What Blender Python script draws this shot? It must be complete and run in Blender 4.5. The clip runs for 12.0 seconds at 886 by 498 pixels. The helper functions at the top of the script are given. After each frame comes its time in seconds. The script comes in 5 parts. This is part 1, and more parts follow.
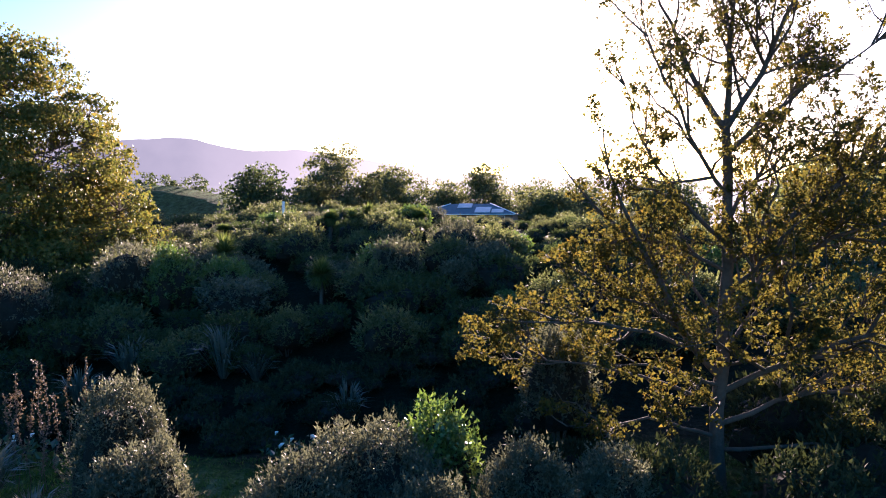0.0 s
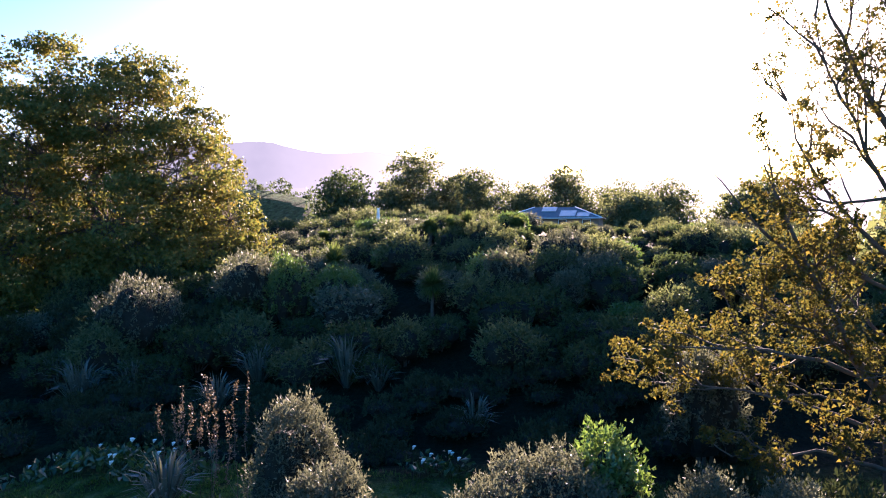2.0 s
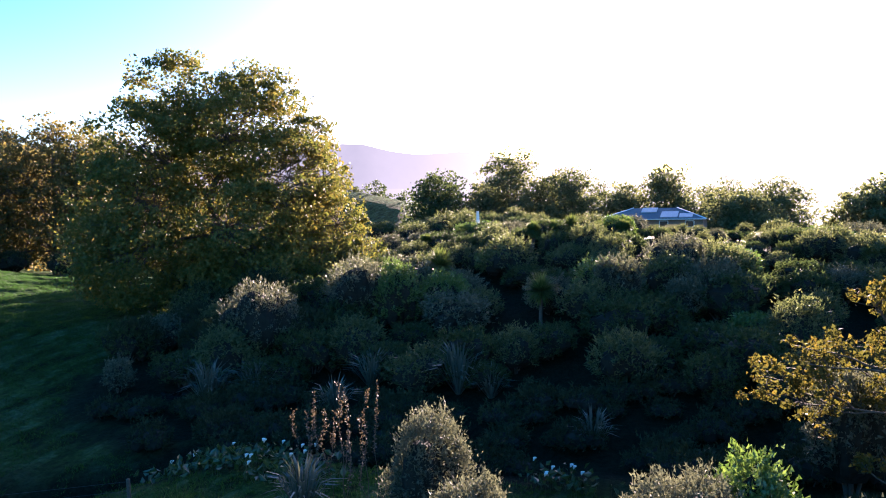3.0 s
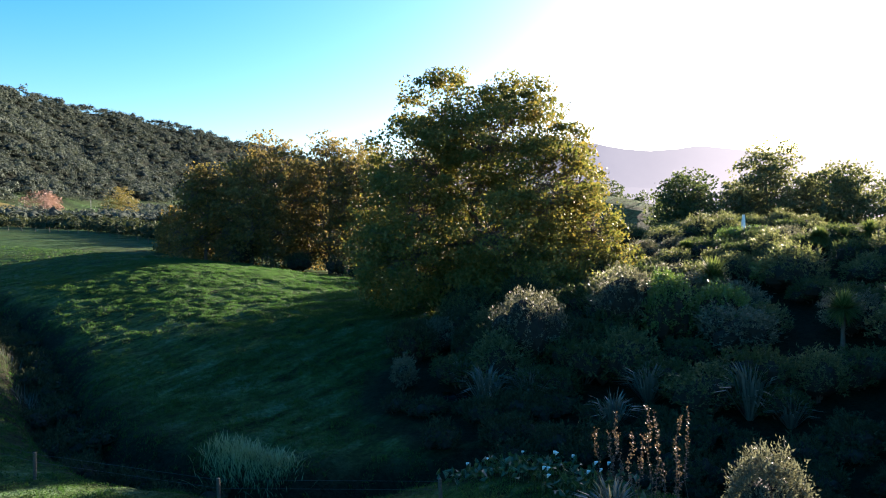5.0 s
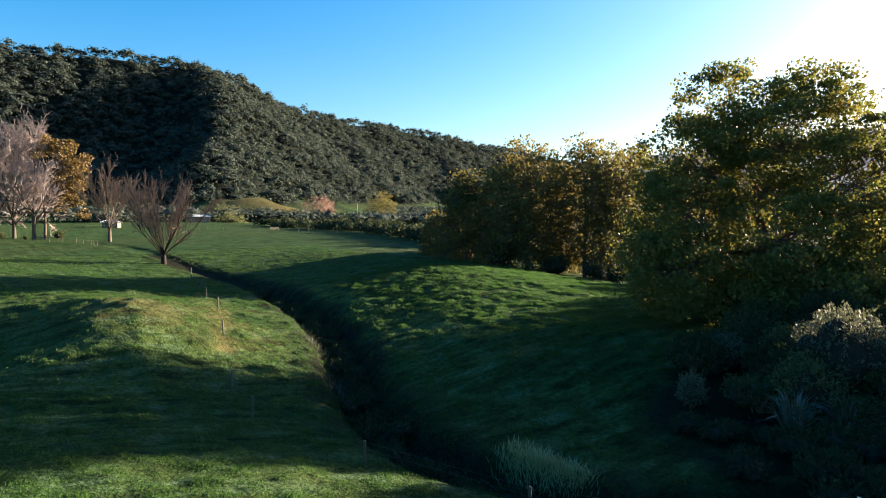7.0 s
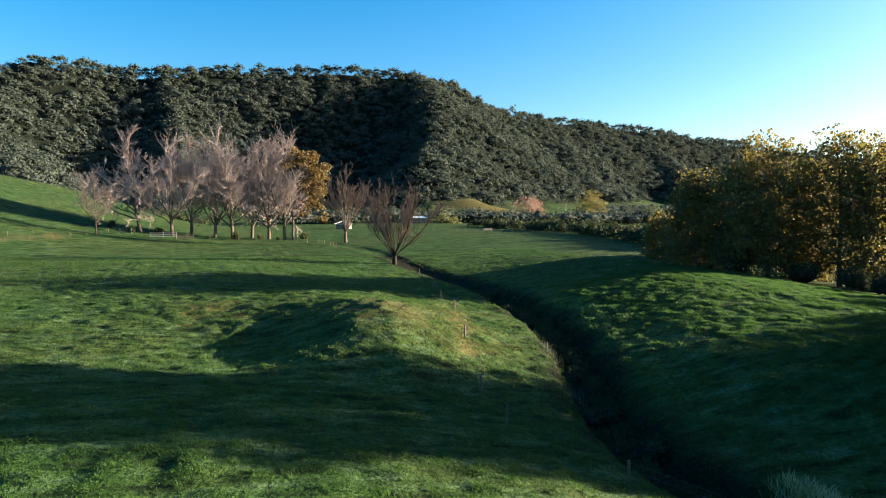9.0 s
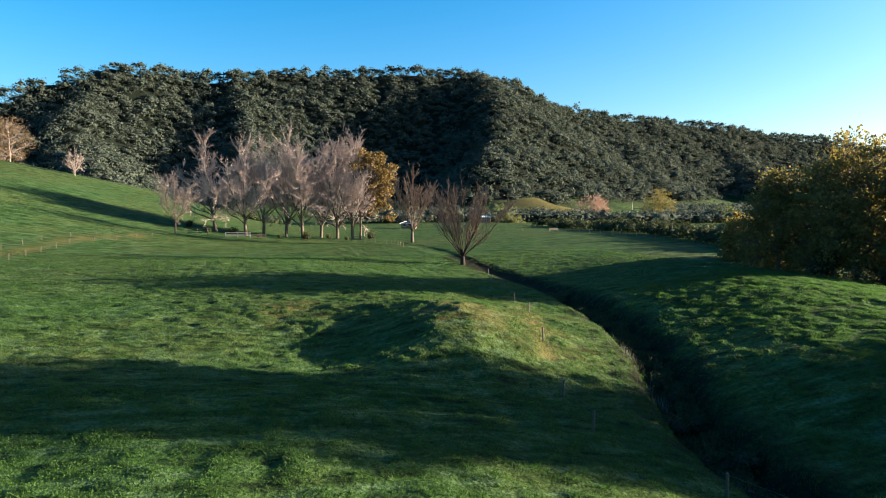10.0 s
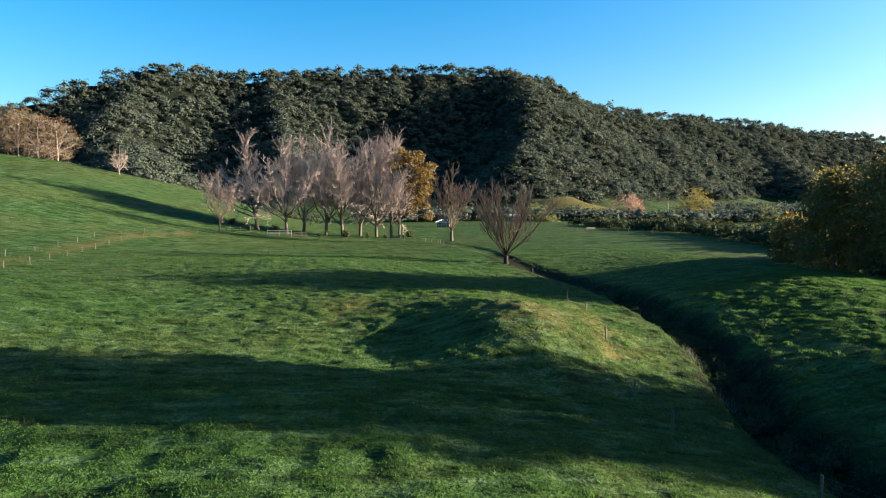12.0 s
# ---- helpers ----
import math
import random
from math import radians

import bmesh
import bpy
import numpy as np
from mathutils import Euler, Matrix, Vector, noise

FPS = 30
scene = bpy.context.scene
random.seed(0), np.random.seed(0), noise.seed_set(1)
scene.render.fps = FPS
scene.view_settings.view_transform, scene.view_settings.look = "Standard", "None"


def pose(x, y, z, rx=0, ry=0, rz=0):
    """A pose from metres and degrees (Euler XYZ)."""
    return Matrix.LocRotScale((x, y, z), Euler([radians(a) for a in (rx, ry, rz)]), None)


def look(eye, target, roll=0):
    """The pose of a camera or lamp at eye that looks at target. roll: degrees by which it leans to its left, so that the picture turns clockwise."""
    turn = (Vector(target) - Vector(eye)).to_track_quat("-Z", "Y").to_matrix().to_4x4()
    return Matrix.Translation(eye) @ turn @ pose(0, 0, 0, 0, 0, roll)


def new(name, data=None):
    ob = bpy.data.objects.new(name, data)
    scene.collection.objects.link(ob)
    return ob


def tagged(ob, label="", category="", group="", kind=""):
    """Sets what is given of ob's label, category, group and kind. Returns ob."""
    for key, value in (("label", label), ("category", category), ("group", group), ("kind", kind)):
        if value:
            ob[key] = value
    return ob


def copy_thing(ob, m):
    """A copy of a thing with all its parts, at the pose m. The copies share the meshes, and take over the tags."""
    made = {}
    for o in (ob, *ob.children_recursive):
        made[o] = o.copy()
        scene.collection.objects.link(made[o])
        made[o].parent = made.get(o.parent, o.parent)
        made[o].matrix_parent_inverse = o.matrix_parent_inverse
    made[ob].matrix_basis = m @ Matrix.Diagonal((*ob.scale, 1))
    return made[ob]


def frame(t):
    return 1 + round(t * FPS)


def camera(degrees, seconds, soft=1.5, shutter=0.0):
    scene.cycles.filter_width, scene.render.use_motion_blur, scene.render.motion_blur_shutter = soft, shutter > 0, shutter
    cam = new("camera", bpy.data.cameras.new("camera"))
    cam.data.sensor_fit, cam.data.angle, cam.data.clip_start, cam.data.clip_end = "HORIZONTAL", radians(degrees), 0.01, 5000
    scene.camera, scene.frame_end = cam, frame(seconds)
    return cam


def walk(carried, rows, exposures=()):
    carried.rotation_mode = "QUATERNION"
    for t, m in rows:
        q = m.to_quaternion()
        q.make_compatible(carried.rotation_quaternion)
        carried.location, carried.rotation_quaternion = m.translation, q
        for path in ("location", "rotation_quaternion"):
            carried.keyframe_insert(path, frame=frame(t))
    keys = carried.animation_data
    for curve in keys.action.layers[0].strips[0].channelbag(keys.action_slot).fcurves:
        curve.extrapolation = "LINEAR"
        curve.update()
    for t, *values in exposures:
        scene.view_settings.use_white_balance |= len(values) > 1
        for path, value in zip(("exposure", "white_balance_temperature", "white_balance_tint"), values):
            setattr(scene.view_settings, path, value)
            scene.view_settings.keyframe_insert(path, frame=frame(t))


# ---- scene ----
cam = camera(67.2, 12.0, soft=1.0)
METRES, EYE, TILT, LEAN, TURN = 16.0, 10.0, -1.7, 0.0, 0.0
ROWS = [
    (0.0, 0.0, 0.0, 0.0, 0.0, 0.0, -0.0),
    (0.5, -0.0381, -0.0015, 0.0075, 0.2, 0.04, -0.04),
    (1.0, -0.0796, -0.0037, 0.0184, 1.4, 0.03, -0.07),
    (1.5, -0.1174, -0.006, 0.0293, 3.35, 0.03, -0.14),
    (2.0, -0.1572, -0.008, 0.0403, 6.07, 0.03, -0.19),
    (2.5, -0.1932, -0.0115, 0.0509, 9.42, 0.02, -0.25),
    (3.0, -0.2329, -0.0188, 0.0639, 13.69, -0.02, -0.3),
    (5.0, -0.3819, -0.0695, 0.0986, 33.11, -0.17, -0.67),
    (5.5, -0.416, -0.0905, 0.1044, 38.01, -0.23, -0.82),
    (6.0, -0.4502, -0.1181, 0.1128, 43.33, -0.32, -0.91),
    (6.5, -0.4788, -0.1442, 0.1228, 48.11, -0.41, -0.94),
    (7.0, -0.5091, -0.1769, 0.1345, 53.37, -0.54, -1.04),
    (7.5, -0.5333, -0.2089, 0.1451, 58.24, -0.65, -1.09),
    (9.5, -0.594, -0.3607, 0.1839, 73.98, -1.08, -1.29),
    (10.0, -0.6004, -0.403, 0.1913, 76.15, -1.18, -1.35),
    (10.5, -0.6042, -0.4431, 0.1926, 77.2, -1.23, -1.42),
    (11.0, -0.6068, -0.4875, 0.1917, 77.92, -1.28, -1.47),
    (11.5, -0.6082, -0.5289, 0.1908, 78.34, -1.32, -1.53),
    (12.0, -0.6089, -0.5735, 0.1888, 78.71, -1.36, -1.58),
]
EXPOSURES = [(0.0, 2.9, 6300, 42), (1.0, 3.15, 6300, 46), (3.0, 3.25, 6300, 40), (5.0, 2.98, 6400, 24), (6.25, 3.02, 6900, 25), (7.0, 2.7, 6900, 19), (7.5, 2.64, 6900, 17), (9.5, 2.7, 6900, 15), (12.0, 2.7, 6900, 15)]
walk(cam, [(t, pose(0, 0, EYE, TILT, LEAN, TURN) @ pose(METRES * x, METRES * y, METRES * z, 90 + pitch, roll, yaw)) for t, x, y, z, yaw, pitch, roll in ROWS], EXPOSURES)

# ---------------------------------------------------------------- light
SUN_AZ, SUN_EL = radians(9.5), radians(10.8)
world = bpy.data.worlds.new("sky")
scene.world = world
world.use_nodes = True
wt = world.node_tree
wt.nodes.clear()
sky = wt.nodes.new("ShaderNodeTexSky")
sky.sky_type, sky.sun_disc = "NISHITA", False
sky.sun_elevation, sky.sun_rotation = SUN_EL, SUN_AZ
sky.air_density, sky.dust_density, sky.ozone_density, sky.altitude = 1.0, 1.5, 2.5, 50
back = wt.nodes.new("ShaderNodeBackground")
back.inputs["Strength"].default_value = 0.058
wout = wt.nodes.new("ShaderNodeOutputWorld")
deep = wt.nodes.new("ShaderNodeHueSaturation")
deep.inputs["Saturation"].default_value = 1.5
wt.links.new(sky.outputs[0], deep.inputs["Color"])
wt.links.new(deep.outputs[0], back.inputs["Color"])
wt.links.new(back.outputs[0], wout.inputs["Surface"])

sun_data = bpy.data.lights.new("sun", "SUN")
sun_data.energy, sun_data.angle, sun_data.color = 5.0, radians(0.55), (1.0, 0.87, 0.68)
sun = new("sun", sun_data)
sun.matrix_world = look((0, 0, 0), (-math.sin(SUN_AZ) * math.cos(SUN_EL), -math.cos(SUN_AZ) * math.cos(SUN_EL), -math.sin(SUN_EL)))


# ---------------------------------------------------------------- materials
def shader(name):
    m = bpy.data.materials.new(name)
    m.use_nodes = True
    t = m.node_tree
    t.nodes.clear()
    out = t.nodes.new("ShaderNodeOutputMaterial")
    return m, t, out


def node(t, kind, **values):
    n = t.nodes.new(kind)
    for key, value in values.items():
        n.inputs[key].default_value = value
    return n


def noise_tex(t, scale, detail=3.0, rough=0.6, vector=None):
    n = node(t, "ShaderNodeTexNoise", Scale=scale, Detail=detail, Roughness=rough)
    if vector is None:
        vector = t.nodes.new("ShaderNodeTexCoord").outputs["Object"]
    t.links.new(vector, n.inputs["Vector"])
    return n.outputs["Fac"]


def ramp(t, fac, *stops):
    n = t.nodes.new("ShaderNodeValToRGB")
    e = n.color_ramp.elements
    e[0].position, e[0].color = stops[0][0], (*stops[0][1], 1)
    e[1].position, e[1].color = stops[-1][0], (*stops[-1][1], 1)
    for p, c in stops[1:-1]:
        e.new(p).color = (*c, 1)
    t.links.new(fac, n.inputs["Fac"])
    return n.outputs["Color"]


def blend(t, fac, a, b, mode="MIX"):
    n = t.nodes.new("ShaderNodeMix")
    n.data_type, n.blend_type = "RGBA", mode
    for value, socket in ((fac, n.inputs[0]), (a, n.inputs[6]), (b, n.inputs[7])):
        if isinstance(value, (int, float)):
            socket.default_value = value
        elif isinstance(value, tuple):
            socket.default_value = (*value, 1)
        else:
            t.links.new(value, socket)
    return n.outputs[2]


def finish(t, out, colour, rough=0.8, bump=None, depth=0.02, strength=0.5, metal=0.0, spec=0.3):
    p = node(t, "ShaderNodeBsdfPrincipled", Roughness=rough, Metallic=metal)
    p.inputs["Specular IOR Level"].default_value = spec
    if isinstance(colour, tuple):
        p.inputs["Base Color"].default_value = (*colour, 1)
    else:
        t.links.new(colour, p.inputs["Base Color"])
    if bump is not None:
        b = node(t, "ShaderNodeBump", Strength=strength, Distance=depth)
        t.links.new(bump, b.inputs["Height"])
        t.links.new(b.outputs[0], p.inputs["Normal"])
    t.links.new(p.outputs[0], out.inputs["Surface"])
    return p


def leaf_material(name, *tones, through_light=0.4, rough=0.55, spec=0.35, patch=0.12, glow=(1.25, 1.2, 0.7), each=1.0, run=1.0):
    """Foliage: each leaf takes its own tone, with a slow drift over the plant; light shines through."""
    m, t, out = shader(name)
    geo = t.nodes.new("ShaderNodeNewGeometry")
    stops = [(i / max(1, len(tones) - 1), c) for i, c in enumerate(tones)]
    info = t.nodes.new("ShaderNodeObjectInfo")
    mixed = node(t, "ShaderNodeMath")
    mixed.operation = "MULTIPLY_ADD"
    lay = t.nodes.new("ShaderNodeMapping")
    lay.inputs["Scale"].default_value = (1.0, run, 1.0)
    t.links.new(t.nodes.new("ShaderNodeTexCoord").outputs["Object"], lay.inputs["Vector"])
    t.links.new(noise_tex(t, patch * 4, 2, vector=lay.outputs[0]), mixed.inputs[0])
    mixed.inputs[1].default_value = 1.1
    own = node(t, "ShaderNodeMath")
    own.operation = "MULTIPLY"
    t.links.new(geo.outputs["Random Per Island"], own.inputs[0])
    own.inputs[1].default_value = each
    t.links.new(own.outputs[0], mixed.inputs[2])
    shift = node(t, "ShaderNodeMath")
    shift.operation = "MULTIPLY_ADD"
    t.links.new(info.outputs["Random"], shift.inputs[0])
    shift.inputs[1].default_value = 0.24
    t.links.new(mixed.outputs[0], shift.inputs[2])
    fac = node(t, "ShaderNodeMapRange")
    fac.inputs[1].default_value, fac.inputs[2].default_value = 0.3, 1.55
    t.links.new(shift.outputs[0], fac.inputs[0])
    colour = ramp(t, fac.outputs[0], *stops)
    p = node(t, "ShaderNodeBsdfPrincipled", Roughness=rough)
    p.inputs["Specular IOR Level"].default_value = spec
    t.links.new(colour, p.inputs["Base Color"])
    tr = t.nodes.new("ShaderNodeBsdfTranslucent")
    bright = blend(t, 1.0, colour, glow, "MULTIPLY")
    t.links.new(bright, tr.inputs["Color"])
    mx = t.nodes.new("ShaderNodeMixShader")
    mx.inputs[0].default_value = through_light
    t.links.new(p.outputs[0], mx.inputs[1])
    t.links.new(tr.outputs[0], mx.inputs[2])
    t.links.new(mx.outputs[0], out.inputs["Surface"])
    return m


def bark_material(name, dark, light, scale=6.0):
    m, t, out = shader(name)
    a = noise_tex(t, scale, 5, 0.7)
    b = noise_tex(t, scale * 0.15, 2)
    finish(t, out, blend(t, b, ramp(t, a, (0.3, dark), (0.7, light)), light), 0.9, a, 0.05, 0.8, spec=0.1)
    return m


def plain_material(name, dark, light, scale=8.0, rough=0.7, metal=0.0):
    m, t, out = shader(name)
    a = noise_tex(t, scale, 4, 0.65)
    finish(t, out, ramp(t, a, (0.3, dark), (0.7, light)), rough, a, 0.01, 0.3, metal)
    return m


def ground_material():
    """Dewy pasture with worn and rank patches, fallen leaves under scrub and forest floor on the hill, these two with
    shade put into the colour.
    """
    m, t, out = shader("pasture")
    slow, mid, fine = noise_tex(t, 0.035, 3), noise_tex(t, 0.45, 4, 0.65), noise_tex(t, 3.5, 4, 0.7)
    green = ramp(t, mid, (0.3, (0.013, 0.039, 0.01)), (0.55, (0.025, 0.066, 0.015)), (0.75, (0.044, 0.092, 0.021)))
    rank = ramp(t, mid, (0.3, (0.024, 0.05, 0.013)), (0.75, (0.06, 0.086, 0.024)))
    colour = blend(t, ramp(t, slow, (0.42, (0, 0, 0)), (0.6, (1, 1, 1))), green, rank)
    stretch = t.nodes.new("ShaderNodeMapping")
    stretch.inputs["Scale"].default_value = (1.0, 0.22, 1.0)
    t.links.new(t.nodes.new("ShaderNodeTexCoord").outputs["Object"], stretch.inputs["Vector"])
    dew_sheen = noise_tex(t, 0.95, 5, 0.7, stretch.outputs[0])
    # sheen of the wet grass painted as pale streaks, with dark ones between
    colour = blend(t, ramp(t, dew_sheen, (0.5, (0, 0, 0)), (0.66, (0.85, 0.85, 0.85))), colour, (0.066, 0.116, 0.06))
    colour = blend(t, ramp(t, dew_sheen, (0.36, (0.9, 0.9, 0.9)), (0.49, (0, 0, 0))), colour, (0.006, 0.013, 0.005))
    colour = blend(t, 0.7, colour, ramp(t, fine, (0.32, (0.2, 0.22, 0.18)), (0.68, (1.55, 1.5, 1.35))), "MULTIPLY")
    # the last two tones are near-black: the shade under growth is painted in
    for attribute, tone_a, tone_b in (("worn", (0.075, 0.062, 0.022), (0.12, 0.094, 0.034)), ("litter_shade", (0.007, 0.007, 0.004), (0.02, 0.021, 0.011)), ("bush", (0.004, 0.007, 0.005), (0.01, 0.014, 0.009))):
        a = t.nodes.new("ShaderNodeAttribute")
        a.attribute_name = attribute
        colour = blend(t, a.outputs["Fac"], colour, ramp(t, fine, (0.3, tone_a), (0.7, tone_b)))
    add = node(t, "ShaderNodeMath")
    add.operation = "MULTIPLY_ADD"
    t.links.new(mid, add.inputs[0])
    add.inputs[1].default_value = 2.0
    t.links.new(fine, add.inputs[2])
    finish(t, out, colour, 0.9, add.outputs[0], 0.3, 1.0, spec=0.05)
    return m


GROUND = ground_material()
GRASS = leaf_material("grass_blades", (0.012, 0.034, 0.009), (0.036, 0.084, 0.019), (0.08, 0.135, 0.036), through_light=0.55, rough=0.55, spec=0.22, patch=0.35, each=0.4, run=0.3, glow=(1.22, 1.36, 0.95))
CLOVER = leaf_material("clover_leaves", (0.02, 0.052, 0.012), (0.034, 0.082, 0.017), (0.055, 0.11, 0.024), through_light=0.2, rough=0.8, spec=0.08, patch=0.4, each=0.4)
DRY_GRASS = leaf_material("rank_grass", (0.14, 0.16, 0.06), (0.27, 0.27, 0.12), (0.38, 0.37, 0.2), through_light=0.3)
PLANE_LEAF = leaf_material("plane_leaves", (0.05, 0.066, 0.018), (0.082, 0.102, 0.026), (0.125, 0.125, 0.032), (0.2, 0.145, 0.038), through_light=0.42, glow=(1.15, 1.14, 0.75), spec=0.2, each=0.7, patch=0.1)
GROVE_LEAF = leaf_material("grove_leaves", (0.058, 0.064, 0.024), (0.1, 0.096, 0.032), (0.15, 0.12, 0.038), (0.185, 0.126, 0.044), through_light=0.52, glow=(1.15, 1.12, 0.8), spec=0.2, each=0.75, patch=0.1)
GOLD_LEAF = leaf_material("golden_leaves", (0.022, 0.024, 0.012), (0.038, 0.041, 0.016), (0.08, 0.075, 0.02), (0.115, 0.08, 0.02), through_light=0.48, rough=0.8, spec=0.1, each=0.7, patch=0.2)
TAN_LEAF = leaf_material("tan_leaves", (0.07, 0.048, 0.02), (0.115, 0.078, 0.026), (0.165, 0.11, 0.032), through_light=0.3)
POPLAR_LEAF = leaf_material("poplar_leaves", (0.06, 0.042, 0.022), (0.1, 0.068, 0.034), (0.15, 0.1, 0.05), through_light=0.2, each=0.6)
SCRUB_DARK = leaf_material("scrub_leaves", (0.025, 0.04, 0.014), (0.04, 0.06, 0.02), (0.065, 0.085, 0.03), through_light=0.45, spec=0.25, glow=(1.15, 1.15, 0.9))
SCRUB_OLIVE = leaf_material("olive_leaves", (0.045, 0.058, 0.022), (0.08, 0.096, 0.036), (0.135, 0.142, 0.066), through_light=0.5, spec=0.25, glow=(1.15, 1.15, 0.9))
GLOSSY_LEAF = leaf_material("glossy_leaves", (0.04, 0.08, 0.02), (0.07, 0.13, 0.03), (0.12, 0.18, 0.05), through_light=0.35, rough=0.3, spec=0.6)
LILY_LEAF = leaf_material("lily_leaves", (0.018, 0.036, 0.013), (0.03, 0.058, 0.018), (0.05, 0.085, 0.028), through_light=0.25, rough=0.3, spec=0.5)
SILVER_LEAF = leaf_material("silver_leaves", (0.045, 0.051, 0.033), (0.078, 0.084, 0.054), (0.13, 0.135, 0.088), through_light=0.32, spec=0.2, glow=(1.2, 1.18, 0.95))
SWORD_LEAF = leaf_material("sword_leaves", (0.05, 0.08, 0.025), (0.09, 0.13, 0.04), (0.15, 0.18, 0.07), through_light=0.4, rough=0.65, spec=0.1)
FLAX_LEAF = leaf_material("flax_leaves", (0.045, 0.055, 0.045), (0.075, 0.085, 0.07), (0.12, 0.125, 0.1), through_light=0.2, rough=0.3, spec=0.6)
# the extra blue in these tones is distance haze put into the leaf colour
HAZED_FOREST = leaf_material("hazed_forest_canopy", (0.016, 0.025, 0.023), (0.034, 0.047, 0.038), (0.066, 0.082, 0.064), (0.108, 0.12, 0.09), through_light=0.25, rough=0.9, glow=(1.05, 1.1, 0.95), spec=0.08, patch=0.03, each=0.4)
HEDGE_LEAF = leaf_material("hedge_leaves", (0.016, 0.024, 0.013), (0.03, 0.042, 0.02), (0.055, 0.066, 0.032), through_light=0.2, rough=0.8, spec=0.1, patch=0.1, each=0.6)
# near-black filler colour that stands in for the shade inside shrubs
CORE_SHADE = plain_material("shrub_core_shade", (0.008, 0.008, 0.005), (0.02, 0.02, 0.012), 5, 0.95)
SEED_HEAD = leaf_material("dry_seed_heads", (0.04, 0.03, 0.022), (0.075, 0.055, 0.042), (0.13, 0.1, 0.08), through_light=0.3)
BARK = bark_material("grey_bark", (0.028, 0.022, 0.017), (0.11, 0.09, 0.07))
PALE_BARK = bark_material("pale_bark", (0.12, 0.095, 0.08), (0.38, 0.32, 0.285), 0.6)
RED_TWIG = leaf_material("reddish_twigs", (0.11, 0.072, 0.05), (0.18, 0.12, 0.088), (0.27, 0.19, 0.145), through_light=0.0, rough=0.85)
DARK_BARK = bark_material("dark_bark", (0.012, 0.01, 0.008), (0.034, 0.027, 0.021))
TWIG = leaf_material("bare_twigs", (0.19, 0.135, 0.12), (0.29, 0.22, 0.2), (0.41, 0.34, 0.31), through_light=0.0, rough=0.8)
WOOD = plain_material("weathered_wood", (0.045, 0.037, 0.027), (0.1, 0.085, 0.063), 14)
WIRE = plain_material("fence_wire", (0.06, 0.06, 0.06), (0.12, 0.12, 0.12), 20, 0.6, 0.6)
WHITE = plain_material("white_paint", (0.7, 0.7, 0.68), (0.82, 0.82, 0.8), 5)
PETAL = plain_material("white_petals", (0.75, 0.75, 0.7), (0.85, 0.85, 0.8), 9, 0.5)
BRICK_WALL = plain_material("brown_cladding", (0.15, 0.09, 0.06), (0.25, 0.16, 0.11), 6)
ROOF = plain_material("grey_roofing", (0.1, 0.1, 0.115), (0.15, 0.15, 0.165), 2, 0.75, 0.0)
PANEL = plain_material("glossy_panel", (0.3, 0.3, 0.31), (0.42, 0.42, 0.43), 3, 0.3)
GLASS = plain_material("dark_window", (0.02, 0.025, 0.03), (0.04, 0.045, 0.05), 2, 0.08)
STONE = plain_material("pale_concrete", (0.2, 0.19, 0.175), (0.32, 0.31, 0.285), 5)


# ---------------------------------------------------------------- land form
def lattice(ix, iy, seed):
    h = np.sin(ix * 127.1 + iy * 311.7 + seed * 74.7) * 43758.5453
    return h - np.floor(h)


def value_noise(x, y, size, seed=0):
    x, y = np.asarray(x, float) / size, np.asarray(y, float) / size
    ix, iy = np.floor(x), np.floor(y)
    u, v = x - ix, y - iy
    u, v = u * u * (3 - 2 * u), v * v * (3 - 2 * v)
    top = lattice(ix, iy, seed) * (1 - u) + lattice(ix + 1, iy, seed) * u
    low = lattice(ix, iy + 1, seed) * (1 - u) + lattice(ix + 1, iy + 1, seed) * u
    return (top * (1 - v) + low * v) * 2 - 1


# swells of the pasture (20 m squares) and of the valley (80 m by 75 m)
NEAR_SWELLS = [
    -0.04, 0.72, 1.1, -1.16, -1.58, 0.9, 0.14, -0.16, -0.46, 0.01, -0.31, -0.23, -0.28, 1.29, -1.13, -0.55,
    0.72, -1.17, 1.42, -0.25, -0.05, 1.42, -2.04, -0.48, 0.43, -1.29, 1.0, -2.35, 1.27, -0.22, -1.09, -0.05,
    -0.19, 0.04, -0.04, -1.66, 0.56, -0.89, 0.27, 0.31, -0.21, -0.75, 1.61, -2.06, -1.1, 1.31, 0.73, 0.74,
    0.95, -0.62, -0.19, -1.65, 0.18, 2.26, 0.68, 0.51, 0.52, 0.12, -0.25, -1.26, -0.19, 0.23, 0.08, 0.2,
    0.05, 0.21, 0.23, -0.49, -0.13, 0.01, 0.1, 0.28]
FAR_SWELLS = [
    2.43, 0.17, 1.45, 2.01, 1.11, 19.68, 1.53, -0.76, 1.11, -0.59, 9.7, -2.84, 1.13, 1.5, 1.61, -0.26,
    -0.14, 0.34, -0.05, 1.4, 3.59, 2.21, -2.39, 2.18, 1.78, 0.83, 0.23, -0.54, 4.37, 2.28]
KNOLLS = [(-66, 10.6, 1.5, 5.8), (-67, 1.0, -0.2, 4.6), (-58, 7.0, 1.1, 4.2), (-60, -1.0, -0.5, 4.0), (-76, 45, 1.0, 9), (-48, 32, 0.6, 6), (-68, 8.5, 0.8, 6.5), (-58, 6.5, 0.7, 4.5), (-58, -4.5, -0.9, 6), (-70, -5.5, -0.6, 6), (-82, 11, 0.5, 6), (-84, -2, -0.3, 6), (-18, 22.5, 0.9, 4), (-11.5, 19.5, 0.8, 4)]
